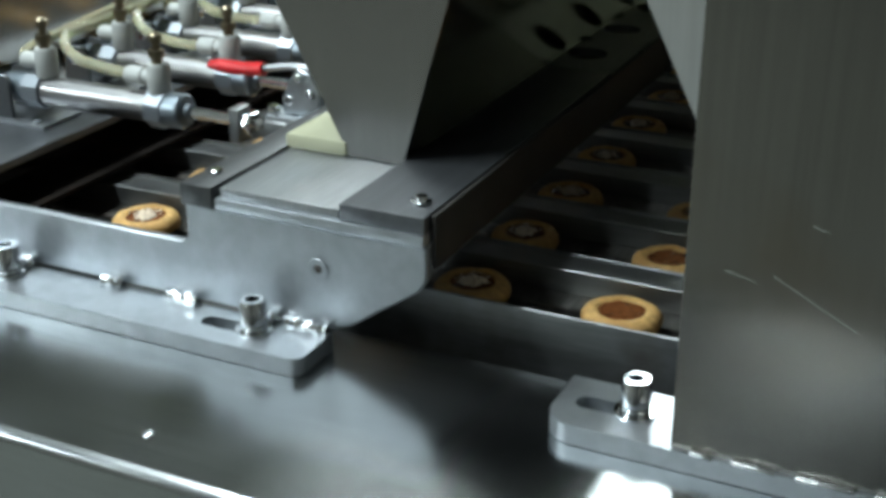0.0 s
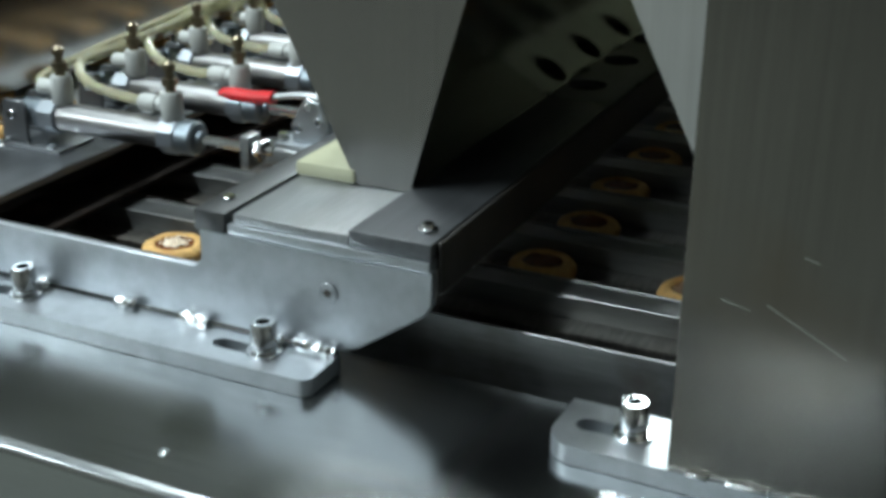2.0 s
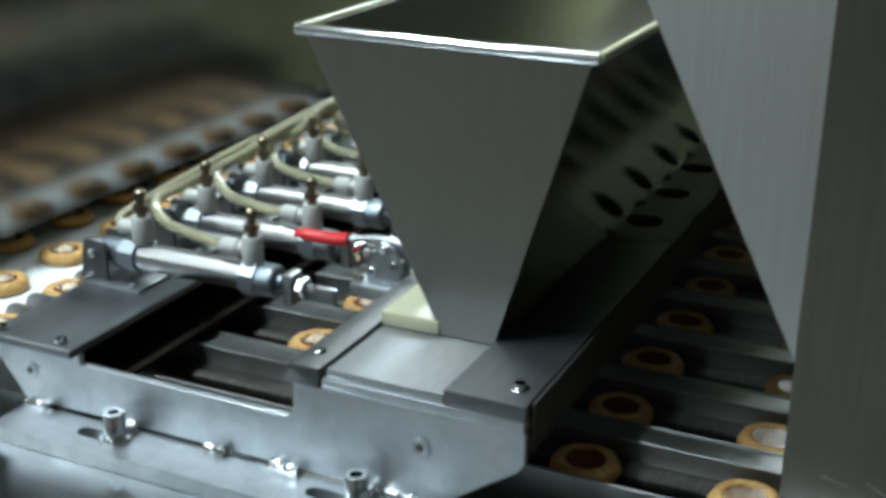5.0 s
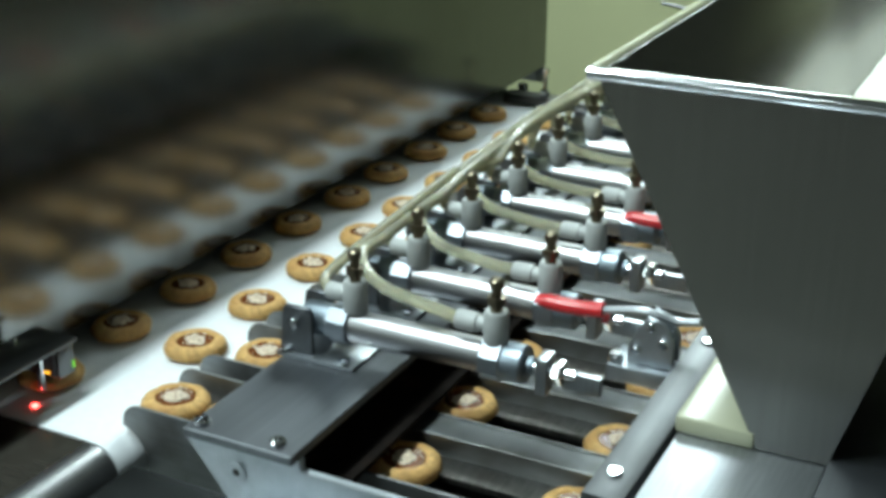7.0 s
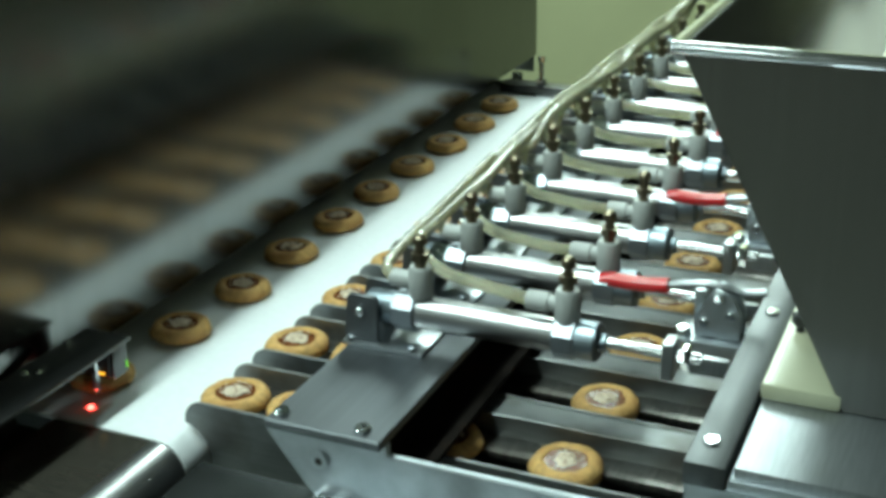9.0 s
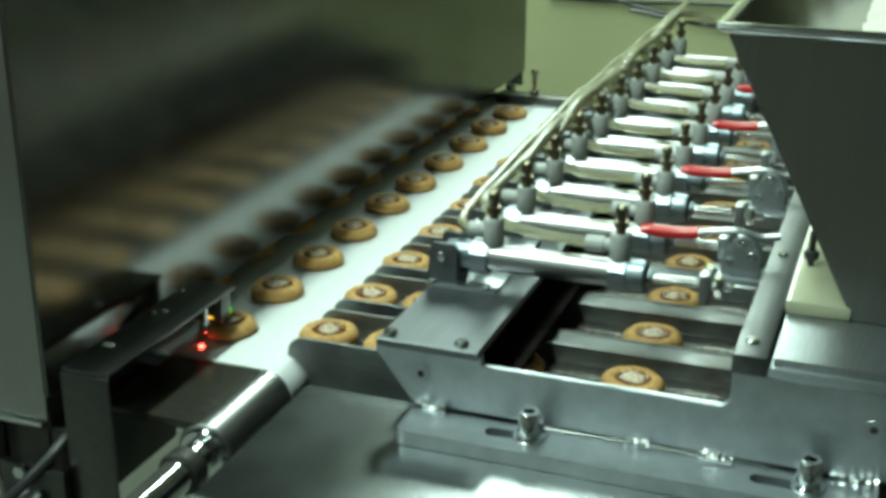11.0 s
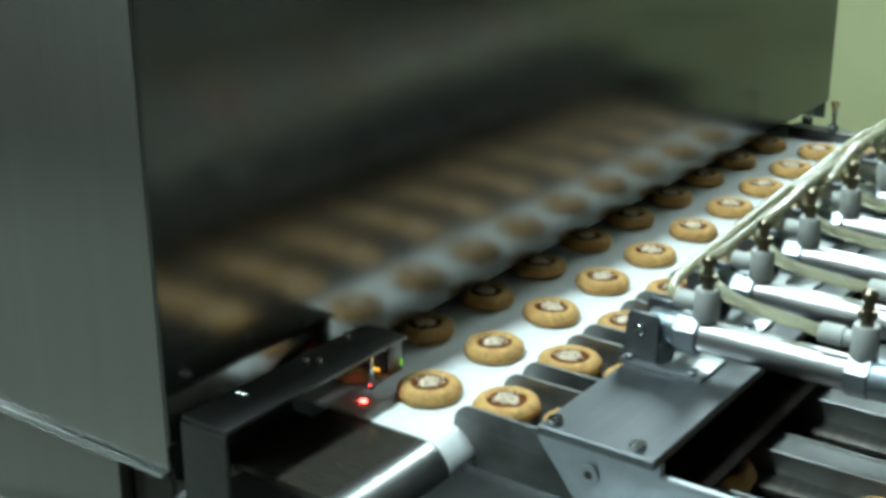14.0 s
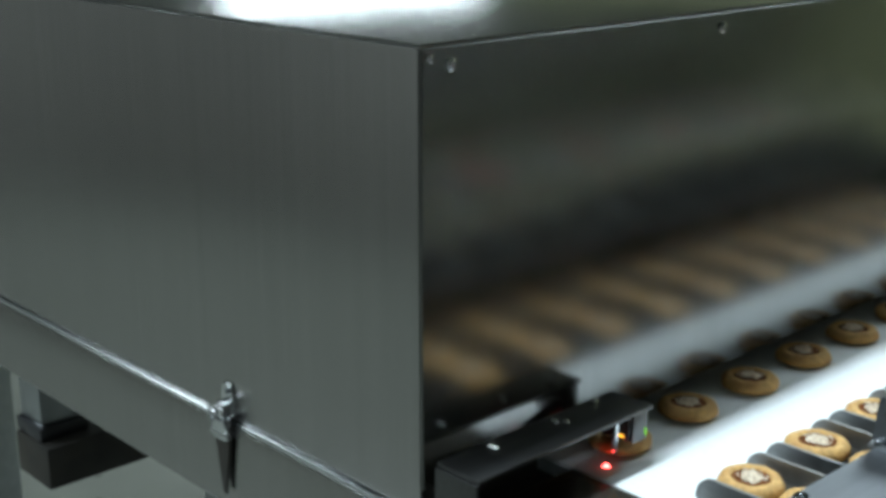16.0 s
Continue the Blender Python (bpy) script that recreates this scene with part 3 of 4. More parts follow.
part("lower_block", box(0.184, 0.2955, -0.0955, END_Y + 0.03, 0.0710, 0.0765, 0.001), M_CAST, blk)
part("cover_plate", box(0.1865, 0.2515, -0.0935, END_Y + 0.03, 0.0767, 0.0815, 0.0006), M_PLATE, blk, "smooth bright cover plate")


def slotted_strip(x0, x1, y0, y1, z0, z1, pitch, cx, rx, ry, turn):
    """A strip with a row of through oval slots, one in each cell."""
    bm = bmesh.new()
    y = y0
    nn = 24
    while y + pitch <= y1 + 1e-6:
        cy = y + pitch / 2
        tops = []
        for z in (z1, z0):
            el, re = [], []
            for i in range(nn):
                a = 2 * math.pi * i / nn
                ex, ey = rx * math.cos(a), ry * math.sin(a)
                el.append(bm.verts.new((cx + ex * math.cos(turn) - ey * math.sin(turn), cy + ex * math.sin(turn) + ey * math.cos(turn), z)))
                dx, dy = math.cos(a + turn), math.sin(a + turn)
                tx = ((x1 - cx) if dx > 0 else (cx - x0)) / max(abs(dx), 1e-6)
                ty = (pitch / 2) / max(abs(dy), 1e-6)
                t = min(tx, ty)
                re.append(bm.verts.new((cx + dx * t, cy + dy * t, z)))
            for i in range(nn):
                j = (i + 1) % nn
                bm.faces.new((el[i], el[j], re[j], re[i]))
            tops.append(el)
        for i in range(nn):
            j = (i + 1) % nn
            bm.faces.new((tops[0][i], tops[1][i], tops[1][j], tops[0][j]))
        y += pitch
    bmesh.ops.recalc_face_normals(bm, faces=bm.faces)
    return bm


# Darker steel than the dosing pieces: a dark reflection put into the colour.
part("end_cap", box(0.2525, 0.2955, -0.0945, 0.1620, 0.0767, 0.0850, 0.0007), M_MATTE, blk)
cell = slotted_strip(0.2525, 0.2955, -0.035, 0.035, 0.0800, 0.0850, 0.07, 0.2670, 0.0125, 0.0130, 0.0)
sp = part("dosing_plate", cell, M_PLATE, blk, "top plate piece with a round dosing hole")
sp.location = (0, 0.1975, 0)
for k in range(1, 10):
    more = new("dosing_plate", sp.data)
    more.parent, more.location = blk, (0, 0.1975 + 0.07 * k, 0)
    more["label"] = "top plate piece with a round dosing hole"
part("hole_bed", box(0.2535, 0.2950, 0.1625, END_Y + 0.03, 0.0768, 0.0790, 0.0003), M_DARK, blk, "dark bed below the holes")
part("cap_screw", lathe([(0.0050, 0.0850), (0.0050, 0.0864), (0.0034, 0.0868), (0.0030, 0.0888), (0.0016, 0.0888)], 14, "z", (0.286, -0.078, 0)), M_CHROME, blk)
# Dark sheet that stands in for shade at the block's right end.
part("end_shade_plate", box(0.2960, 0.2980, -0.088, END_Y + 0.03, 0.058, 0.0842, 0.0006), M_DARK, blk)

# flat polymer slab between rail and hopper
slab = thing("polymer_slab", "flat cream polymer slab with upright screws beside the hopper", "machine slab")
part("bar", box(0.1846, 0.2205, -0.0315, END_Y, 0.0817, 0.0900, 0.0026), M_WHITEPE, slab)
for k in range(7):
    sc = part("screw", lathe(rod_profile(0.0021, 0.0896, 0.1120), 10, "z", (0.1925, 0.030 + 0.14 * k, 0)), M_BLACK, slab, "dark upright screw")
    part("nut", lathe(rod_profile(0.0046, 0.0940, 0.0995), 6, "z", (0.1925, 0.030 + 0.14 * k, 0)), M_BLACK, sc)


# ---------- hoppers ----------
def hopper(name, label, xl, xr, bl, br_, z0, z1, y0, y1, rim, steel):
    h = thing(name, label, "hopper")
    t = 0.0018
    part("front_wall", prism([(bl, z0), (br_, z0), (xr, z1), (xl, z1)], y0, y0 + t, 0.0003), steel, h)
    part("back_wall", prism([(bl, z0), (br_, z0), (xr, z1), (xl, z1)], y1 - t, y1, 0.0003), steel, h)
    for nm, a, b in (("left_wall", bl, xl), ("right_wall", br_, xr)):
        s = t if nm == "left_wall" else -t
        # the two walls that face the gap carry its shade in their colour
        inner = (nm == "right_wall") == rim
        part(nm, prism([(a, z0), (a + s, z0), (b + s, z1), (b, z1)], y0 + t + 0.0002, y1 - t - 0.0002, 0.0003), M_GAPSHADE if inner else steel, h,
             "wall towards the other hopper, the gap's shade put into its colour" if inner else "")
    if rim:
        part("front_rim", sweep([Vector((xl - 0.003, y0 - 0.001, z1)), Vector(((xl + xr) / 2, y0 - 0.001, z1)), Vector((xr + 0.003, y0 - 0.001, z1))], 0.0030, 12), M_CHROME, h, "bright rolled rim")
        part("back_rim", sweep([Vector((xl - 0.003, y1 + 0.001, z1)), Vector(((xl + xr) / 2, y1 + 0.001, z1)), Vector((xr + 0.003, y1 + 0.001, z1))], 0.0030, 12), M_CHROME, h, "bright rolled rim")
        for nm, xx in (("left_rim", xl - 0.002), ("right_rim", xr + 0.002)):
            part(nm, sweep([Vector((xx, y0 + 0.002, z1)), Vector((xx, (y0 + y1) / 2, z1)), Vector((xx, y1 - 0.002, z1))], 0.0028, 12), M_WHITEPE, h, "rim dusted with pale powder")
    return h


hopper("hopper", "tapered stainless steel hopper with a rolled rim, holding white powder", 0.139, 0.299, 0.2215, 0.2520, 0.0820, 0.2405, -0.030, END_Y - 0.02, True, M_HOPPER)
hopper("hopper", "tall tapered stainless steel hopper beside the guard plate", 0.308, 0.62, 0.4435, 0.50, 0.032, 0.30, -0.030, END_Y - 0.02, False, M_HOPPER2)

# powder in the hopper, heaped against the far wall side
bm = bmesh.new()
NX, NY = 26, 90
grid = []
rnd = random.Random(5)
for j in range(NY + 1):
    y = -0.0275 + (END_Y - 0.02 - 0.003 + 0.0275) * j / NY
    rowv = []
    for i in range(NX + 1):
        u = i / NX
        zz = 0.150 + 0.088 * max(0.0, (u - 0.50) / 0.5) ** 0.8 + 0.004 * noise.noise(Vector((u * 6, y * 30, 0))) + 0.0012 * noise.noise(Vector((u * 40, y * 160, 3)))
        zz -= 0.02 * max(0, 0.5 - j / 14)
        f = (zz - 0.0820) / (0.2405 - 0.0820)
        xl_ = 0.2215 + (0.139 - 0.2215) * f + 0.0022
        xr_ = 0.2520 + (0.299 - 0.2520) * f - 0.0022
        rowv.append(bm.verts.new((xl_ + (xr_ - xl_) * u, y, min(zz, 0.2385))))
    grid.append(rowv)
for j in range(NY):
    for i in range(NX):
        bm.faces.new((grid[j][i], grid[j][i + 1], grid[j + 1][i + 1], grid[j + 1][i]))
tagged(link("coconut_powder", bm, M_FLOUR), "heap of white flaky powder inside the hopper", "powder", kind="stuff")

# ---------- guard plate ----------
gp = thing("guard_plate", "tall scratched stainless steel guard plate bolted to the deck", "guard plate")
part("sheet", box(0.4195, 0.95, -0.1225, -0.1195, DZ + 0.0097, 0.75, 0.0006), M_GUARD, gp)
part("foot", slotted_foot(0.364, 0.95, -0.1242, -0.0830, DZ + 0.0003, DZ + 0.0095, [(0.3775, 0.399, -0.1030, 0.0050)], 0.014), M_CAST, gp)
part("fold", box(0.4196, 0.4226, -0.119, -0.085, DZ + 0.0105, 0.75, 0.0006), M_GUARD, gp)
for wx0, wx1 in ((0.428, 0.437), (0.445, 0.462), (0.470, 0.492), (0.500, 0.516), (0.54, 0.58), (0.62, 0.68)):
    part("weld", sweep(smooth_path([(wx0, -0.1234, DZ + 0.0095), ((wx0 + wx1) / 2, -0.1238, DZ + 0.0099), (wx1, -0.1234, DZ + 0.0095)], 6), 0.0013, 8), M_WELD, gp, "bright weld bead")
SCRATCHES = [(0.453, 0.100, 0.485, 0.0835), (0.465, 0.122, 0.471, 0.1205), (0.435, 0.099, 0.447, 0.0965), (0.52, 0.14, 0.535, 0.136), (0.56, 0.07, 0.60, 0.055)]
for x0, z0, x1, z1 in SCRATCHES:
    w = 0.0003
    part("scratch", prism([(x0, z0), (x1, z1), (x1, z1 + w), (x0, z0 + 2 * w)], -0.12268, -0.1224, 0), M_WELD, gp, "bright scratch")
bolt(0.3985, -0.1030, DZ + 0.0095)


# ---------- pneumatic cylinders ----------
AZ = 0.0805


def hexring(r, x0, x1, c=0.0008):
    return lathe([(r - c, x0), (r, x0 + c), (r, x1 - c), (r - c, x1)], 8, "x", (0, 0, AZ), angle0=math.pi / 8)


def make_cylinder():
    c = thing("air_cylinder", "small steel pneumatic cylinder with hose fittings and a moving rod", "air cylinder", "air cylinders in a row")
    part("barrel", lathe(rod_profile(0.0088, 0.000, 0.078, 0.0004), 28, "x", (0, 0, AZ)), M_TUBE, c)
    part("rear_collar", hexring(0.0112, -0.0125, 0.0005), M_COLLAR, c)
    part("rear_cap", lathe([(0.0055, -0.030), (0.0085, -0.0285), (0.0092, -0.024), (0.0092, -0.0128)], 24, "x", (0, 0, AZ)), M_CAP, c)
    part("front_collar", hexring(0.0112, 0.0765, 0.0885), M_COLLAR, c)
    part("front_cap", lathe([(0.0100, 0.0886), (0.0102, 0.0895), (0.0102, 0.0985), (0.0090, 0.1000), (0.0050, 0.1002), (0.0050, 0.1030), (0.0045, 0.1035)], 24, "x", (0, 0, AZ)), M_CAP, c)
    for fx in (0.0015, 0.0825):
        f = part("fitting", lathe([(0.0060, AZ + 0.0085), (0.0066, AZ + 0.0095), (0.0066, AZ + 0.0245), (0.0058, AZ + 0.0262)], 18, "z", (fx, 0, 0)), M_GREYPL, c, "grey plastic flow-control fitting")
        part("needle", lathe([(0.0032, AZ + 0.0262), (0.0032, AZ + 0.030), (0.0048, AZ + 0.0302), (0.0048, AZ + 0.0340), (0.0028, AZ + 0.0342), (0.0024, AZ + 0.0385), (0.0038, AZ + 0.0388), (0.0038, AZ + 0.0425), (0.0020, AZ + 0.0440)], 12, "z", (fx, 0, 0)), M_BRASS, f, "brown brass needle screw")
        d = -1 if fx > 0.05 else -1
        part("hose_socket", lathe([(0.0048, fx - 0.0215), (0.0053, fx - 0.020), (0.0053, fx - 0.010), (0.0043, fx - 0.0095), (0.0043, fx - 0.004)] if fx > 0.05 else [(0.0046, fx - 0.0165), (0.005, fx - 0.015), (0.005, fx - 0.008), (0.0042, fx - 0.004)], 14, "x", (0, 0.0, AZ + 0.0175)), M_GREYPL, f)
    # rear stand
    st = part("stand", prism([(-0.0390, 0.0641), (-0.0185, 0.0641), (-0.0185, 0.0880), (-0.0205, 0.0905), (-0.0345, 0.0905), (-0.0365, 0.0880)], -0.0125, -0.0098, 0.0005), M_MATTE, c, "grey upright mounting ear")
    part("stand", prism([(-0.0390, 0.0641), (-0.0185, 0.0641), (-0.0185, 0.0880), (-0.0205, 0.0905), (-0.0345, 0.0905), (-0.0365, 0.0880)], 0.0098, 0.0125, 0.0005), M_MATTE, c, "grey upright mounting ear")
    part("stand_base", box(-0.0385, 0.0085, -0.0165, 0.0165, 0.0617, 0.0640, 0.0006), M_PLATE, c)
    part("pivot_pin", lathe(rod_profile(0.0028, -0.0155, 0.0155), 12, "y", (-0.0285, 0, AZ + 0.001)), M_CHROME, c)
    for sx in (-0.034, 0.002):
        part("base_screw", lathe([(0.0028, 0.0640), (0.0028, 0.0662), (0.0014, 0.0668)], 10, "z", (sx, -0.0140, 0)), M_CHROME, c)
    rod = part("rod", lathe(rod_profile(0.0030, 0.072, 0.152), 14, "x", (0, 0, AZ)), M_CHROME, c, "bright piston rod")
    part("lock_nut", lathe([(0.0062, 0.1405), (0.0066, 0.1412), (0.0066, 0.1450), (0.0062, 0.1457)], 6, "x", (0, 0, AZ)), M_CHROME, rod)
    part("fork", box(0.1325, 0.1385, -0.0065, 0.0065, AZ - 0.0115, AZ + 0.0080, 0.0008), M_PLATE, rod)
    part("push_link", box(0.1460, 0.1650, -0.0020, 0.0020, AZ - 0.0075, AZ + 0.0020, 0.0006), M_PLATE, rod)
    return c, rod


cyl0, rod0 = make_cylinder()
cylinders = [cyl0]
cyl0.location = (0, 0, 0)
for k in range(1, LANES):
    cylinders.append(copy_thing(cyl0, pose(0, PITCH * k, 0)))
rods = [next(o for o in c.children if o.name.startswith("rod")) for c in cylinders]


# ---------- toggle clamps with red grips ----------
def make_clamp():
    c = thing("toggle_clamp", "steel toggle clamp with a red plastic grip", "toggle clamp", "toggle clamps by the hopper")
    grip = smooth_path([(0.0850, 0, 0.0950), (0.095, 0, 0.0945), (0.108, 0, 0.0945), (0.1220, 0, 0.0960)], 6)
    bm = bmesh.new()
    sweep(grip, 0.0040, 14, bm)
    for v in bm.verts:
        f = min(1.0, (v.co.x - 0.0855) / 0.006)
        v.co.z = 0.0948 + (v.co.z - 0.0948) * (0.6 + 0.4 * f)
        v.co.y *= 1.2
    part("grip", bm, M_RED, c, "red plastic grip")
    part("lever", sweep(smooth_path([(0.1200, 0, 0.0958), (0.132, 0, 0.0985), (0.1460, 0, 0.1000), (0.1600, 0.001, 0.0975), (0.1720, 0.002, 0.0990)], 6), 0.0022, 8), M_PLATE, c)
    for sy in (-0.007, 0.0045):
        part("side_cheek", prism([(0.1380, 0.0735), (0.1620, 0.0735), (0.1620, 0.0880), (0.1570, 0.0980), (0.1480, 0.1010), (0.1430, 0.0930), (0.1380, 0.0830)], sy, sy + 0.0022, 0.0005), M_CAST, c)
    part("base", box(0.1290, 0.1640, -0.013, 0.013, 0.0640, 0.0730, 0.0012), M_CAST, c)
    for px, pz in ((0.1500, 0.0960), (0.1570, 0.0875), (0.1430, 0.0820)):
        part("pin", lathe(rod_profile(0.0026, -0.0095, 0.0090), 10, "y", (px, 0, pz)), M_CHROME, c)
    part("base_bolt", lathe([(0.0042, 0.0731), (0.0042, 0.0765), (0.003, 0.078)], 6, "z", (0.1325, -0.0075, 0)), M_CHROME, c)
    return c


clamp0 = make_clamp()
clamp0.location = (0, 0.047, 0)
for cy in (0.187, 0.327, 0.467, 0.607):
    copy_thing(clamp0, pose(0, cy, 0))

# ---------- air hoses ----------
hrnd = random.Random(3)


def lift(y):
    """The bundle of hoses rises past the middle of the row."""
    u = min(1.0, max(0.0, (y - 0.08) / 0.20))
    return 0.009 * u * u * (3 - 2 * u)


for k in range(LANES - 1):
    y = PITCH * k
    sag = 0.004 * hrnd.random()
    b = 0.0035 * (k % 3)
    pts = [(0.062, y, AZ + 0.0175), (0.046, y + 0.009, AZ + 0.0160 - sag), (0.026, y + 0.017, AZ + 0.0145 - sag), (0.006, y + 0.023, AZ + 0.0150 - sag), (-0.010, y + 0.031, AZ + 0.0175),
           (-0.0195, y + 0.044, AZ + 0.0220), (-0.0205 + b, y + 0.070, AZ + 0.0225 + 0.003 * (k % 2)), (-0.0205 + b, y + 0.13, AZ + 0.024 + b), (-0.0195 + b, min(y + 0.30, FAR_Y - 0.055), AZ + 0.024 + 0.003 * (k % 2))]
    if y + 0.13 > FAR_Y - 0.10:
        pts = pts[:-2]
    if y + 0.30 > FAR_Y - 0.055:
        pts += [(-0.010 + b, FAR_Y - 0.018, AZ + 0.033 + b), (0.040, FAR_Y - 0.004 + b, AZ + 0.027), (0.120, FAR_Y + b, AZ + 0.020)]
    pts = pts[:5] + [(px, py, pz + lift(py)) for px, py, pz in pts[5:]]
    tagged(link("air_hose", sweep(smooth_path(pts, 7), 0.0033, 10), M_HOSE), "cream translucent air hose looping from a cylinder fitting", "air hose", "air hoses")
for k in range(LANES):
    y = PITCH * k
    pts = [(-0.014, y, AZ + 0.0175), (-0.023, y + 0.010, AZ + 0.019), (-0.0245, y + 0.035, AZ + 0.022), (-0.024, y + 0.08, AZ + 0.026), (-0.0245 + 0.003 * (k % 2), y + 0.17, AZ + 0.028)]
    pts = pts[:2] + [(px, py, pz + lift(py)) for px, py, pz in pts[2:]]
    tagged(link("air_hose", sweep(smooth_path(pts, 7), 0.0031, 10), M_HOSE), "cream translucent air hose joining the bundle", "air hose", "air hoses")

# ---------- far side ----------
fp = thing("far_bracket", "dark steel bracket with bolts at the conveyor's far side", "bracket")
part("plate", box(-0.24, -0.13, FAR_Y + 0.022, FAR_Y + 0.030, -0.06, 0.012, 0.001), M_PLATE, fp)
for z in (-0.01, 0.012):
    part("nut", lathe([(0.006, 0), (0.006, 0.008)], 6, "z", (-0.212, FAR_Y + 0.035, z)), M_CHROME, fp)
tagged(link("far_side_frame", box(-0.09, 1.75, FAR_Y + 0.035, FAR_Y + 0.05, -0.3, 0.05, 0.002), M_DECK), "steel side frame along the conveyor's far edge", "machine frame")
for name_pts in ([(-0.80, RY1 - 0.012, -0.27), (-0.62, RY1 - 0.012, -0.321), (-0.45, RY1 - 0.012, -0.347), (-0.27, RY1 - 0.012, -0.377), (0.1, RY1 - 0.012, -0.395), (0.9, RY1 - 0.012, -0.385)],
                 [(-0.90, RY1 - 0.012, -0.310), (-0.62, RY1 - 0.012, -0.309), (-0.26, RY1 - 0.012, -0.299), (0.9, RY1 - 0.012, -0.290)]):
    tagged(link("wall_cable", sweep(smooth_path(name_pts), 0.006, 8), M_BLACK), "thin black cable fixed along the pale green wall", "cable", "wall cables")


# ---------- cookies ----------
CS = 0.88               # size of a cookie against a 44 mm one


def make_topping(seed):
    """A ragged little heap of flakes, with loose ones round it; returns a mesh that cookies share."""
    r = random.Random(100 + seed)
    ph = [r.uniform(0, 6.28) for _ in range(2)]
    bm = bmesh.new()
    top = bm.verts.new((0, 0, 0.0118))
    prev = None
    for q, h in ((0.0020, 0.0118), (0.0038, 0.0113), (0.0053, 0.0107), (0.0065, 0.0099), (0.0074, 0.0090)):
        ring = []
        for i in range(22):
            a = 2 * math.pi * i / 22
            kk = 1 + 0.12 * math.sin(2 * a + ph[0]) + 0.10 * math.sin(5 * a + ph[1]) + r.uniform(-0.12, 0.12)
            ring.append(bm.verts.new((q * kk * math.cos(a), q * kk * math.sin(a), h + r.uniform(-0.0008, 0.0008))))
        for i in range(22):
            if prev is None:
                bm.faces.new((top, ring[i], ring[(i + 1) % 22]))
            else:
                bm.faces.new((prev[i], ring[i], ring[(i + 1) % 22], prev[(i + 1) % 22]))
        prev = ring
    for _ in range(26):
        a, q = r.uniform(0, 6.28), 0.0105 * math.sqrt(r.uniform(0.1, 1))
        c = Vector((q * math.cos(a), q * math.sin(a), 0.0103 + 0.0016 * (1 - q / 0.0105)))
        u = Vector((r.uniform(-1, 1), r.uniform(-1, 1), r.uniform(-0.3, 0.5))).normalized() * r.uniform(0.0009, 0.0018)
        w = u.cross(Vector((0, 0, 1))).normalized() * 0.0007
        fv = [bm.verts.new(c + d) for d in (u, w, -u, -w)] + [bm.verts.new(c + Vector((0, 0, 0.0006)))]
        for k in range(4):
            bm.faces.new((fv[k], fv[(k + 1) % 4], fv[4]))
    for v in bm.verts:
        v.co *= CS
    bmesh.ops.recalc_face_normals(bm, faces=bm.faces)
    me = bpy.data.meshes.new("topping")
    bm.to_mesh(me)
    bm.free()
    me.materials.append(M_POWDER)
    return me


COOKIE_MESHES = {}


def cookie_meshes(seed):
    """Dough ring and filling of one of a few shapes of cookie, built once each."""
    if seed in COOKIE_MESHES:
        return COOKIE_MESHES[seed]
    r = random.Random(seed)
    ph = [r.uniform(0, 6.28) for _ in range(4)]
    bm = bmesh.new()
    seg = 30
    prof = [(0.0192, 0.0), (0.0214, 0.0014), (0.0221, 0.0036), (0.0216, 0.0064), (0.0198, 0.0088), (0.0172, 0.0102), (0.0148, 0.0103), (0.0130, 0.0092), (0.0120, 0.0076)]
    rings = []
    for rad, h in prof:
        ring = []
        for i in range(seg):
            a = 2 * math.pi * i / seg
            k = 1 + 0.022 * math.sin(2 * a + ph[0]) + 0.014 * math.sin(5 * a + ph[1]) + 0.014 * math.sin(9 * a + ph[2]) * (rad > 0.012)
            n_ = noise.noise(Vector((math.cos(a) * 3 + seed, math.sin(a) * 3, h * 300)))
            ring.append(bm.verts.new((CS * rad * k * math.cos(a), CS * rad * k * math.sin(a), CS * max(0, h * (1 + 0.07 * n_)))))
        rings.append(ring)
    for a, b in zip(rings, rings[1:]):
        for i in range(seg):
            bm.faces.new((a[i], a[(i + 1) % seg], b[(i + 1) % seg], b[i]))
    bm.faces.new(rings[0][::-1])
    bm.faces.new(rings[-1])
    bmesh.ops.recalc_face_normals(bm, faces=bm.faces)
    dough = bpy.data.meshes.new("ring_cookie")
    bm.to_mesh(dough)
    bm.free()
    bm = bmesh.new()
    c = bm.verts.new((0, 0, 0.0089 * CS))
    rr = []
    for q, h in ((0.006, 0.0090), (0.0136, 0.0089)):
        rr.append([bm.verts.new((CS * q * math.cos(2 * math.pi * i / 20), CS * q * math.sin(2 * math.pi * i / 20), CS * (h + 0.0005 * r.uniform(-1, 1)))) for i in range(20)])
    for i in range(20):
        bm.faces.new((c, rr[0][i], rr[0][(i + 1) % 20]))
        bm.faces.new((rr[0][i], rr[1][i], rr[1][(i + 1) % 20], rr[0][(i + 1) % 20]))
    jam = bpy.data.meshes.new("filling")
    bm.to_mesh(jam)
    bm.free()
    for me, m in ((dough, M_COOKIE), (jam, M_FILL)):
        me.materials.append(m)
        for p in me.polygons:
            p.use_smooth = True
    COOKIE_MESHES[seed] = (dough, jam)
    return dough, jam


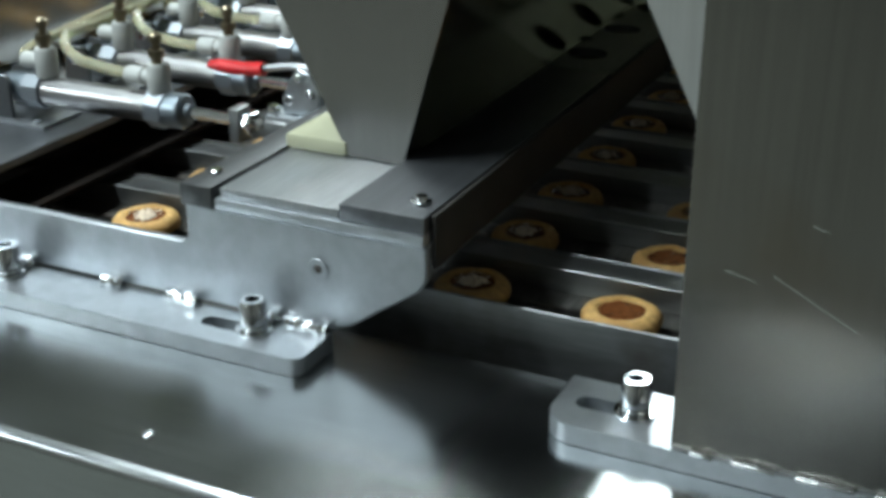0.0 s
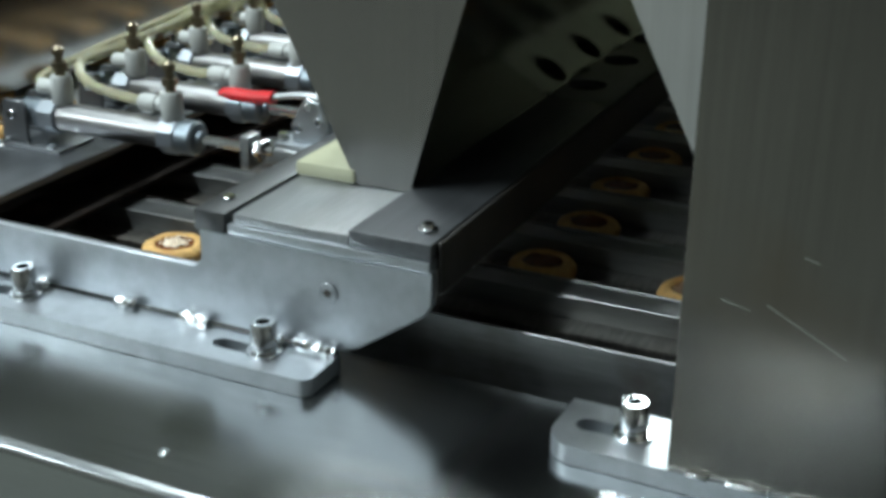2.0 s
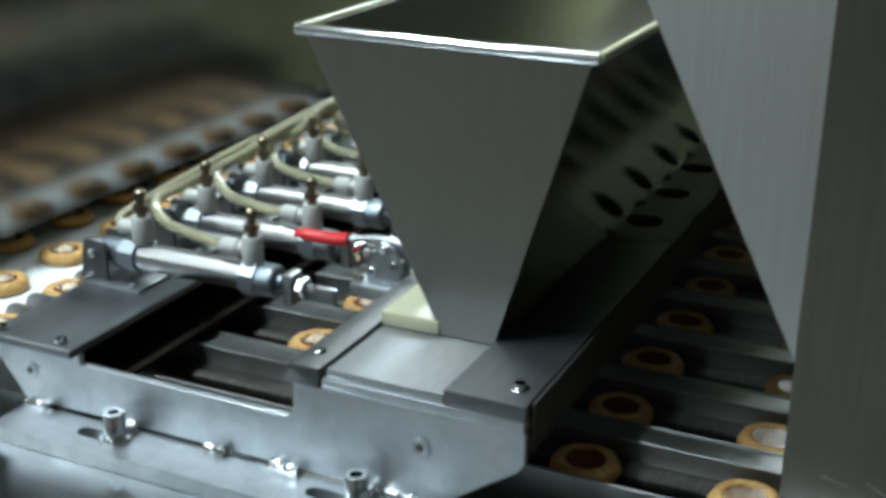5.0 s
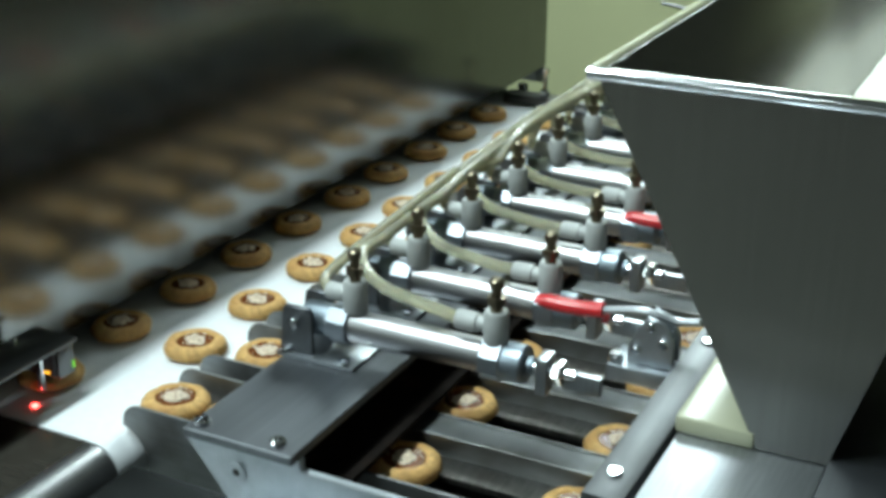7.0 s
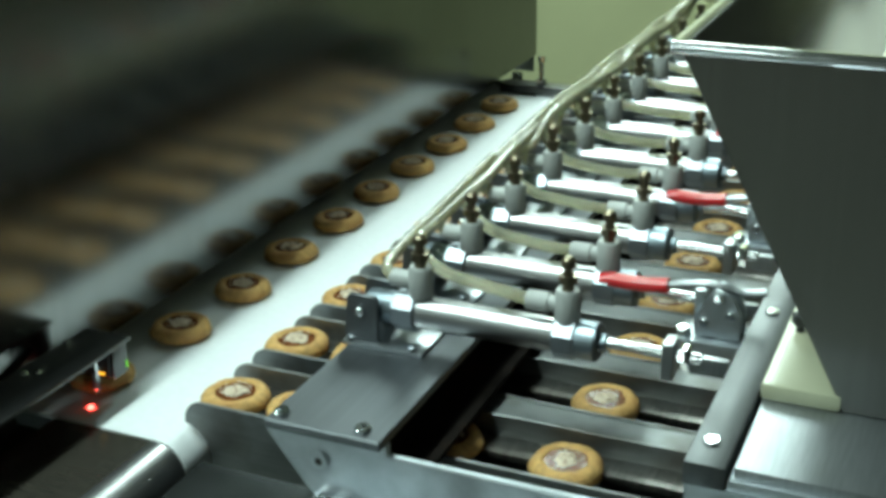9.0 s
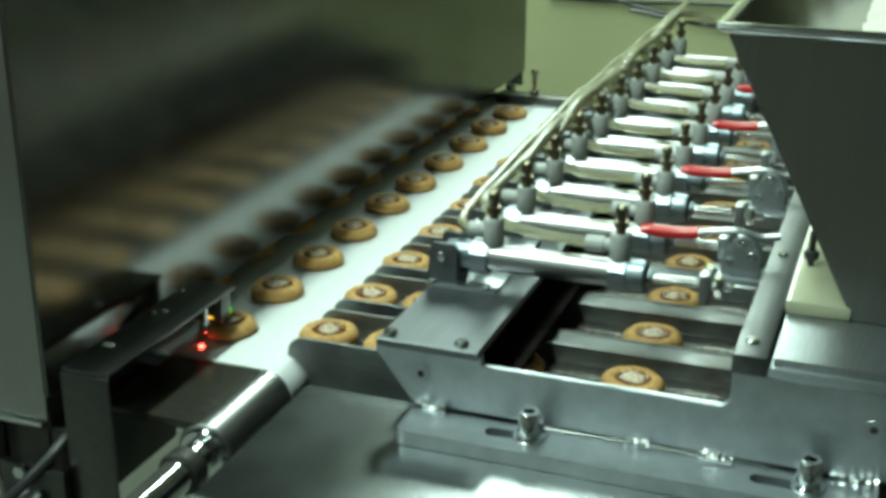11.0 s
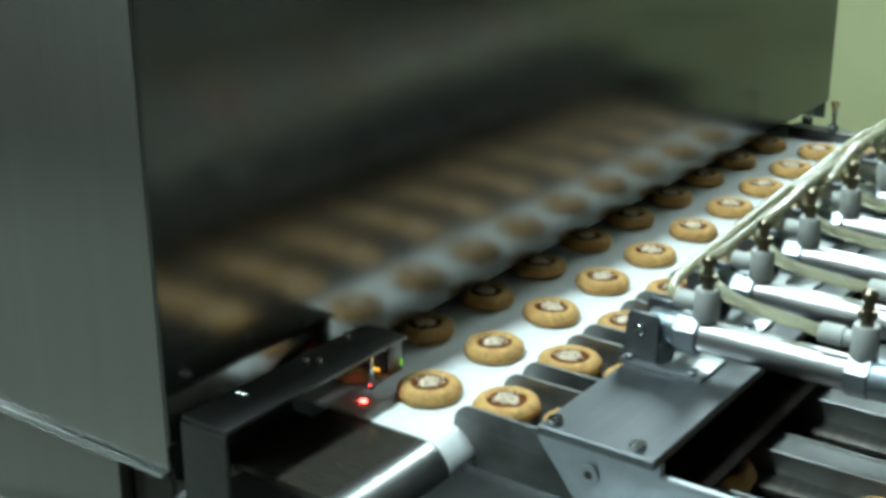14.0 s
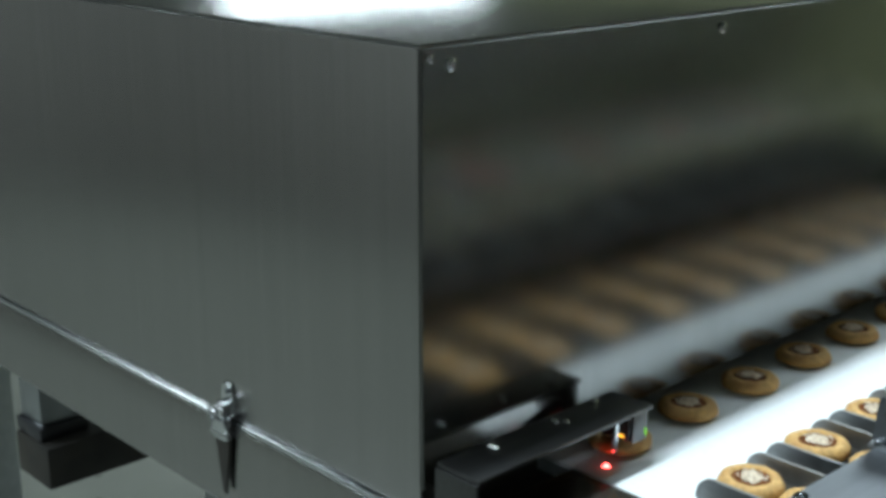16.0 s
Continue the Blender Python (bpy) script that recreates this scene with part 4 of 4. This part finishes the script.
def make_cookie(v, w, topped):
    dough, jam = cookie_meshes(v)
    ck = new("ring_cookie", dough)
    tagged(ck, "round golden-brown ring cookie with brown filling and pale flakes" if topped else "round golden-brown ring cookie with plain glossy brown filling", "cookie", "cookies on the line")
    f = new("filling", jam)
    f.parent, f["label"] = ck, "glossy brown filling"
    if topped:
        f = new("topping", FLAKES[w])
        f.parent, f["label"] = ck, "pale flaky topping"
    return ck


# ---------- far end ----------
tagged(link("air_line", sweep(smooth_path([(0.0825, 0.640, 0.1200), (0.068, 0.70, 0.112), (0.014, 0.80, 0.0905), (-0.04, 0.80, 0.0960), (-0.091, 0.80, 0.1030)]), 0.0022, 8), M_BLACK),
       "thin black air line beyond the last cylinder", "air hose")
stop = thing("end_bracket", "dark steel end bar with an upright screw beyond the belt", "bracket")
part("bar", box(-0.2140, -0.1000, FAR_Y - 0.012, FAR_Y + 0.010, BZ + 0.0005, 0.0200, 0.0010), M_DARKSTEEL, stop)
part("screw", lathe([(0.0024, 0.0198), (0.0024, 0.044), (0.0040, 0.0442), (0.0040, 0.049), (0.003, 0.050)], 10, "z", (-0.172, FAR_Y, 0)), M_CHROME, stop)
part("nut", lathe(rod_profile(0.0055, 0.0201, 0.0260), 6, "z", (-0.172, FAR_Y, 0)), M_CHROME, stop)

# The line moves by steps: each starts at one of these seconds.
STEPS = [-1.05, 0.0, 1.14, 2.28, 3.50, 4.57, 5.65, 6.85, 8.00, 9.12, 10.25, 11.41, 12.57, 13.73, 14.83, 16.0]


def rest(i):
    """The place along the lane at the start of a step; 0 is at the plates' noses, and smaller ones are on the belt."""
    if i >= 5:
        return 0.287 + 0.087 * (i - 5)
    return {4: 0.1755, 3: 0.083, 2: -0.019, 1: -0.061, 0: -0.1045, -1: -0.198}.get(i, -0.198 + 0.064 * (i + 1))


def place(i, late):
    """As rest(); in the first lane a late train holds one cookie more under the plate, so all ahead of it lag by one place."""
    if late and i <= 2:
        return 0.023 if i == 2 else rest(i + 1)
    return rest(i)


def leg_rows(i, a, b):
    """A step from a to b: seconds after its start, and the place."""
    if i >= 4:
        return [(s, a + (b - a) * f) for s, f in ((0.10, 0.25), (0.20, 0.58), (0.30, 0.76), (0.45, 0.83))]
    if i == 3:
        return [(0.10, a + (b - a) * 0.24), (0.15, a + (b - a) * 0.40), (0.22, a + (b - a) * 0.72), (0.28, b)]
    if i in (1, 2):
        return [(0.10, a + (b - a) * 0.3), (0.28, b)]
    if i == 0:
        return [(0.06, -0.122), (0.16, -0.146), (0.6, -0.172)]
    return []


def cookie_rows(i0, lane):
    """Seconds and places of one cookie, and the second at which it stands under the dosing holes, if it comes there."""
    pts, dosed, i = [], None, i0
    for c, t0 in enumerate(STEPS):
        late = lane == 0 and i0 >= 10
        a, b = place(i, late and c > 8), place(i - 1, late and c >= 8)
        if lane == 0 and i0 < 8 and c in (6, 7, 8):          # nothing behind pushes these on
            pts.append((t0, a))
            continue
        if i == 5:
            dosed = t0 - 0.05
        if i >= 6:
            t0 -= 0.03          # the upstream pusher strikes a little earlier
        pts.append((t0, a))
        kind = i + 1 if late and c > 8 and i <= 1 else i
        if kind < 9 and a != b:
            pts += [(t0 + s, x) for s, x in leg_rows(kind, a, b)]
        i -= 1
    ts, xs = [p[0] for p in pts], [p[1] for p in pts]
    keep = [(0.0, float(np.interp(0.0, ts, xs)))] + [p for p in pts if 0.02 < p[0] < 15.98] + [(16.0, float(np.interp(16.0, ts, xs)))]
    return keep, dosed


COOKIES, TOPPINGS = [], []
FLAKES = [make_topping(s) for s in range(3)]
crnd = random.Random(21)
for lane in range(LANES):
    for i0 in range(-3, 25):
        v, w = crnd.randrange(5), crnd.randrange(3)
        if lane == 0 and i0 in (8, 9):
            continue            # two empty places in the first lane
        y, dx, turn = LANE_Y + PITCH * lane + crnd.uniform(-0.0012, 0.0012), crnd.uniform(-0.002, 0.002), crnd.uniform(0, 360)
        rows, dosed = cookie_rows(i0, lane)
        dosed_before = i0 < 5 or (dosed is not None and dosed < 0.1)
        ob = make_cookie(v, w, dosed_before)
        COOKIES.append((ob, rows, y, dx, turn))
        if dosed is not None and not dosed_before and dosed < 15.8:
            tp = tagged(new("flake_topping", FLAKES[w]), "small heap of pale flakes dropped onto a cookie's filling", "topping", "toppings dropped during the run")
            TOPPINGS.append((tp, rows, dosed, y, dx, turn))


def motions():
    for ob, rows, y, dx, turn in COOKIES:
        walk(ob, [(t, pose(x + dx, y, 0.0005 + (LZ if x > -0.115 else BZ), 0, 0, turn)) for t, x in rows])
    for tp, rows, dosed, y, dx, turn in TOPPINGS:
        at = [(0.0, pose(0.2365, y + 0.004, 0.104, 0, 0, turn))] + ([(dosed - 0.20, pose(0.2365, y + 0.004, 0.104, 0, 0, turn))] if dosed > 0.25 else [])
        at += [(dosed, pose(rest(5) + dx, y, 0.0005 + LZ, 0, 0, turn))]
        at += [(t, pose(x + dx, y, 0.0005 + (LZ if x > -0.115 else BZ), 0, 0, turn)) for t, x in rows if t > dosed + 0.01]
        walk(tp, at)
    for rod in rods:
        rows = []
        for t0 in STEPS:
            rows += [(t0 - 0.06, 0.0), (t0 + 0.08, -0.026), (t0 + 0.50, -0.026), (t0 + 0.66, 0.0)]
        rows = sorted(r for r in rows if 0.0 <= r[0] < 15.95) + [(16.0, 0.0)]
        if rows[0][0] > 0:
            rows.insert(0, (0.0, 0.0))
        walk(rod, [(t, pose(x, 0, 0)) for t, x in rows])


motions()
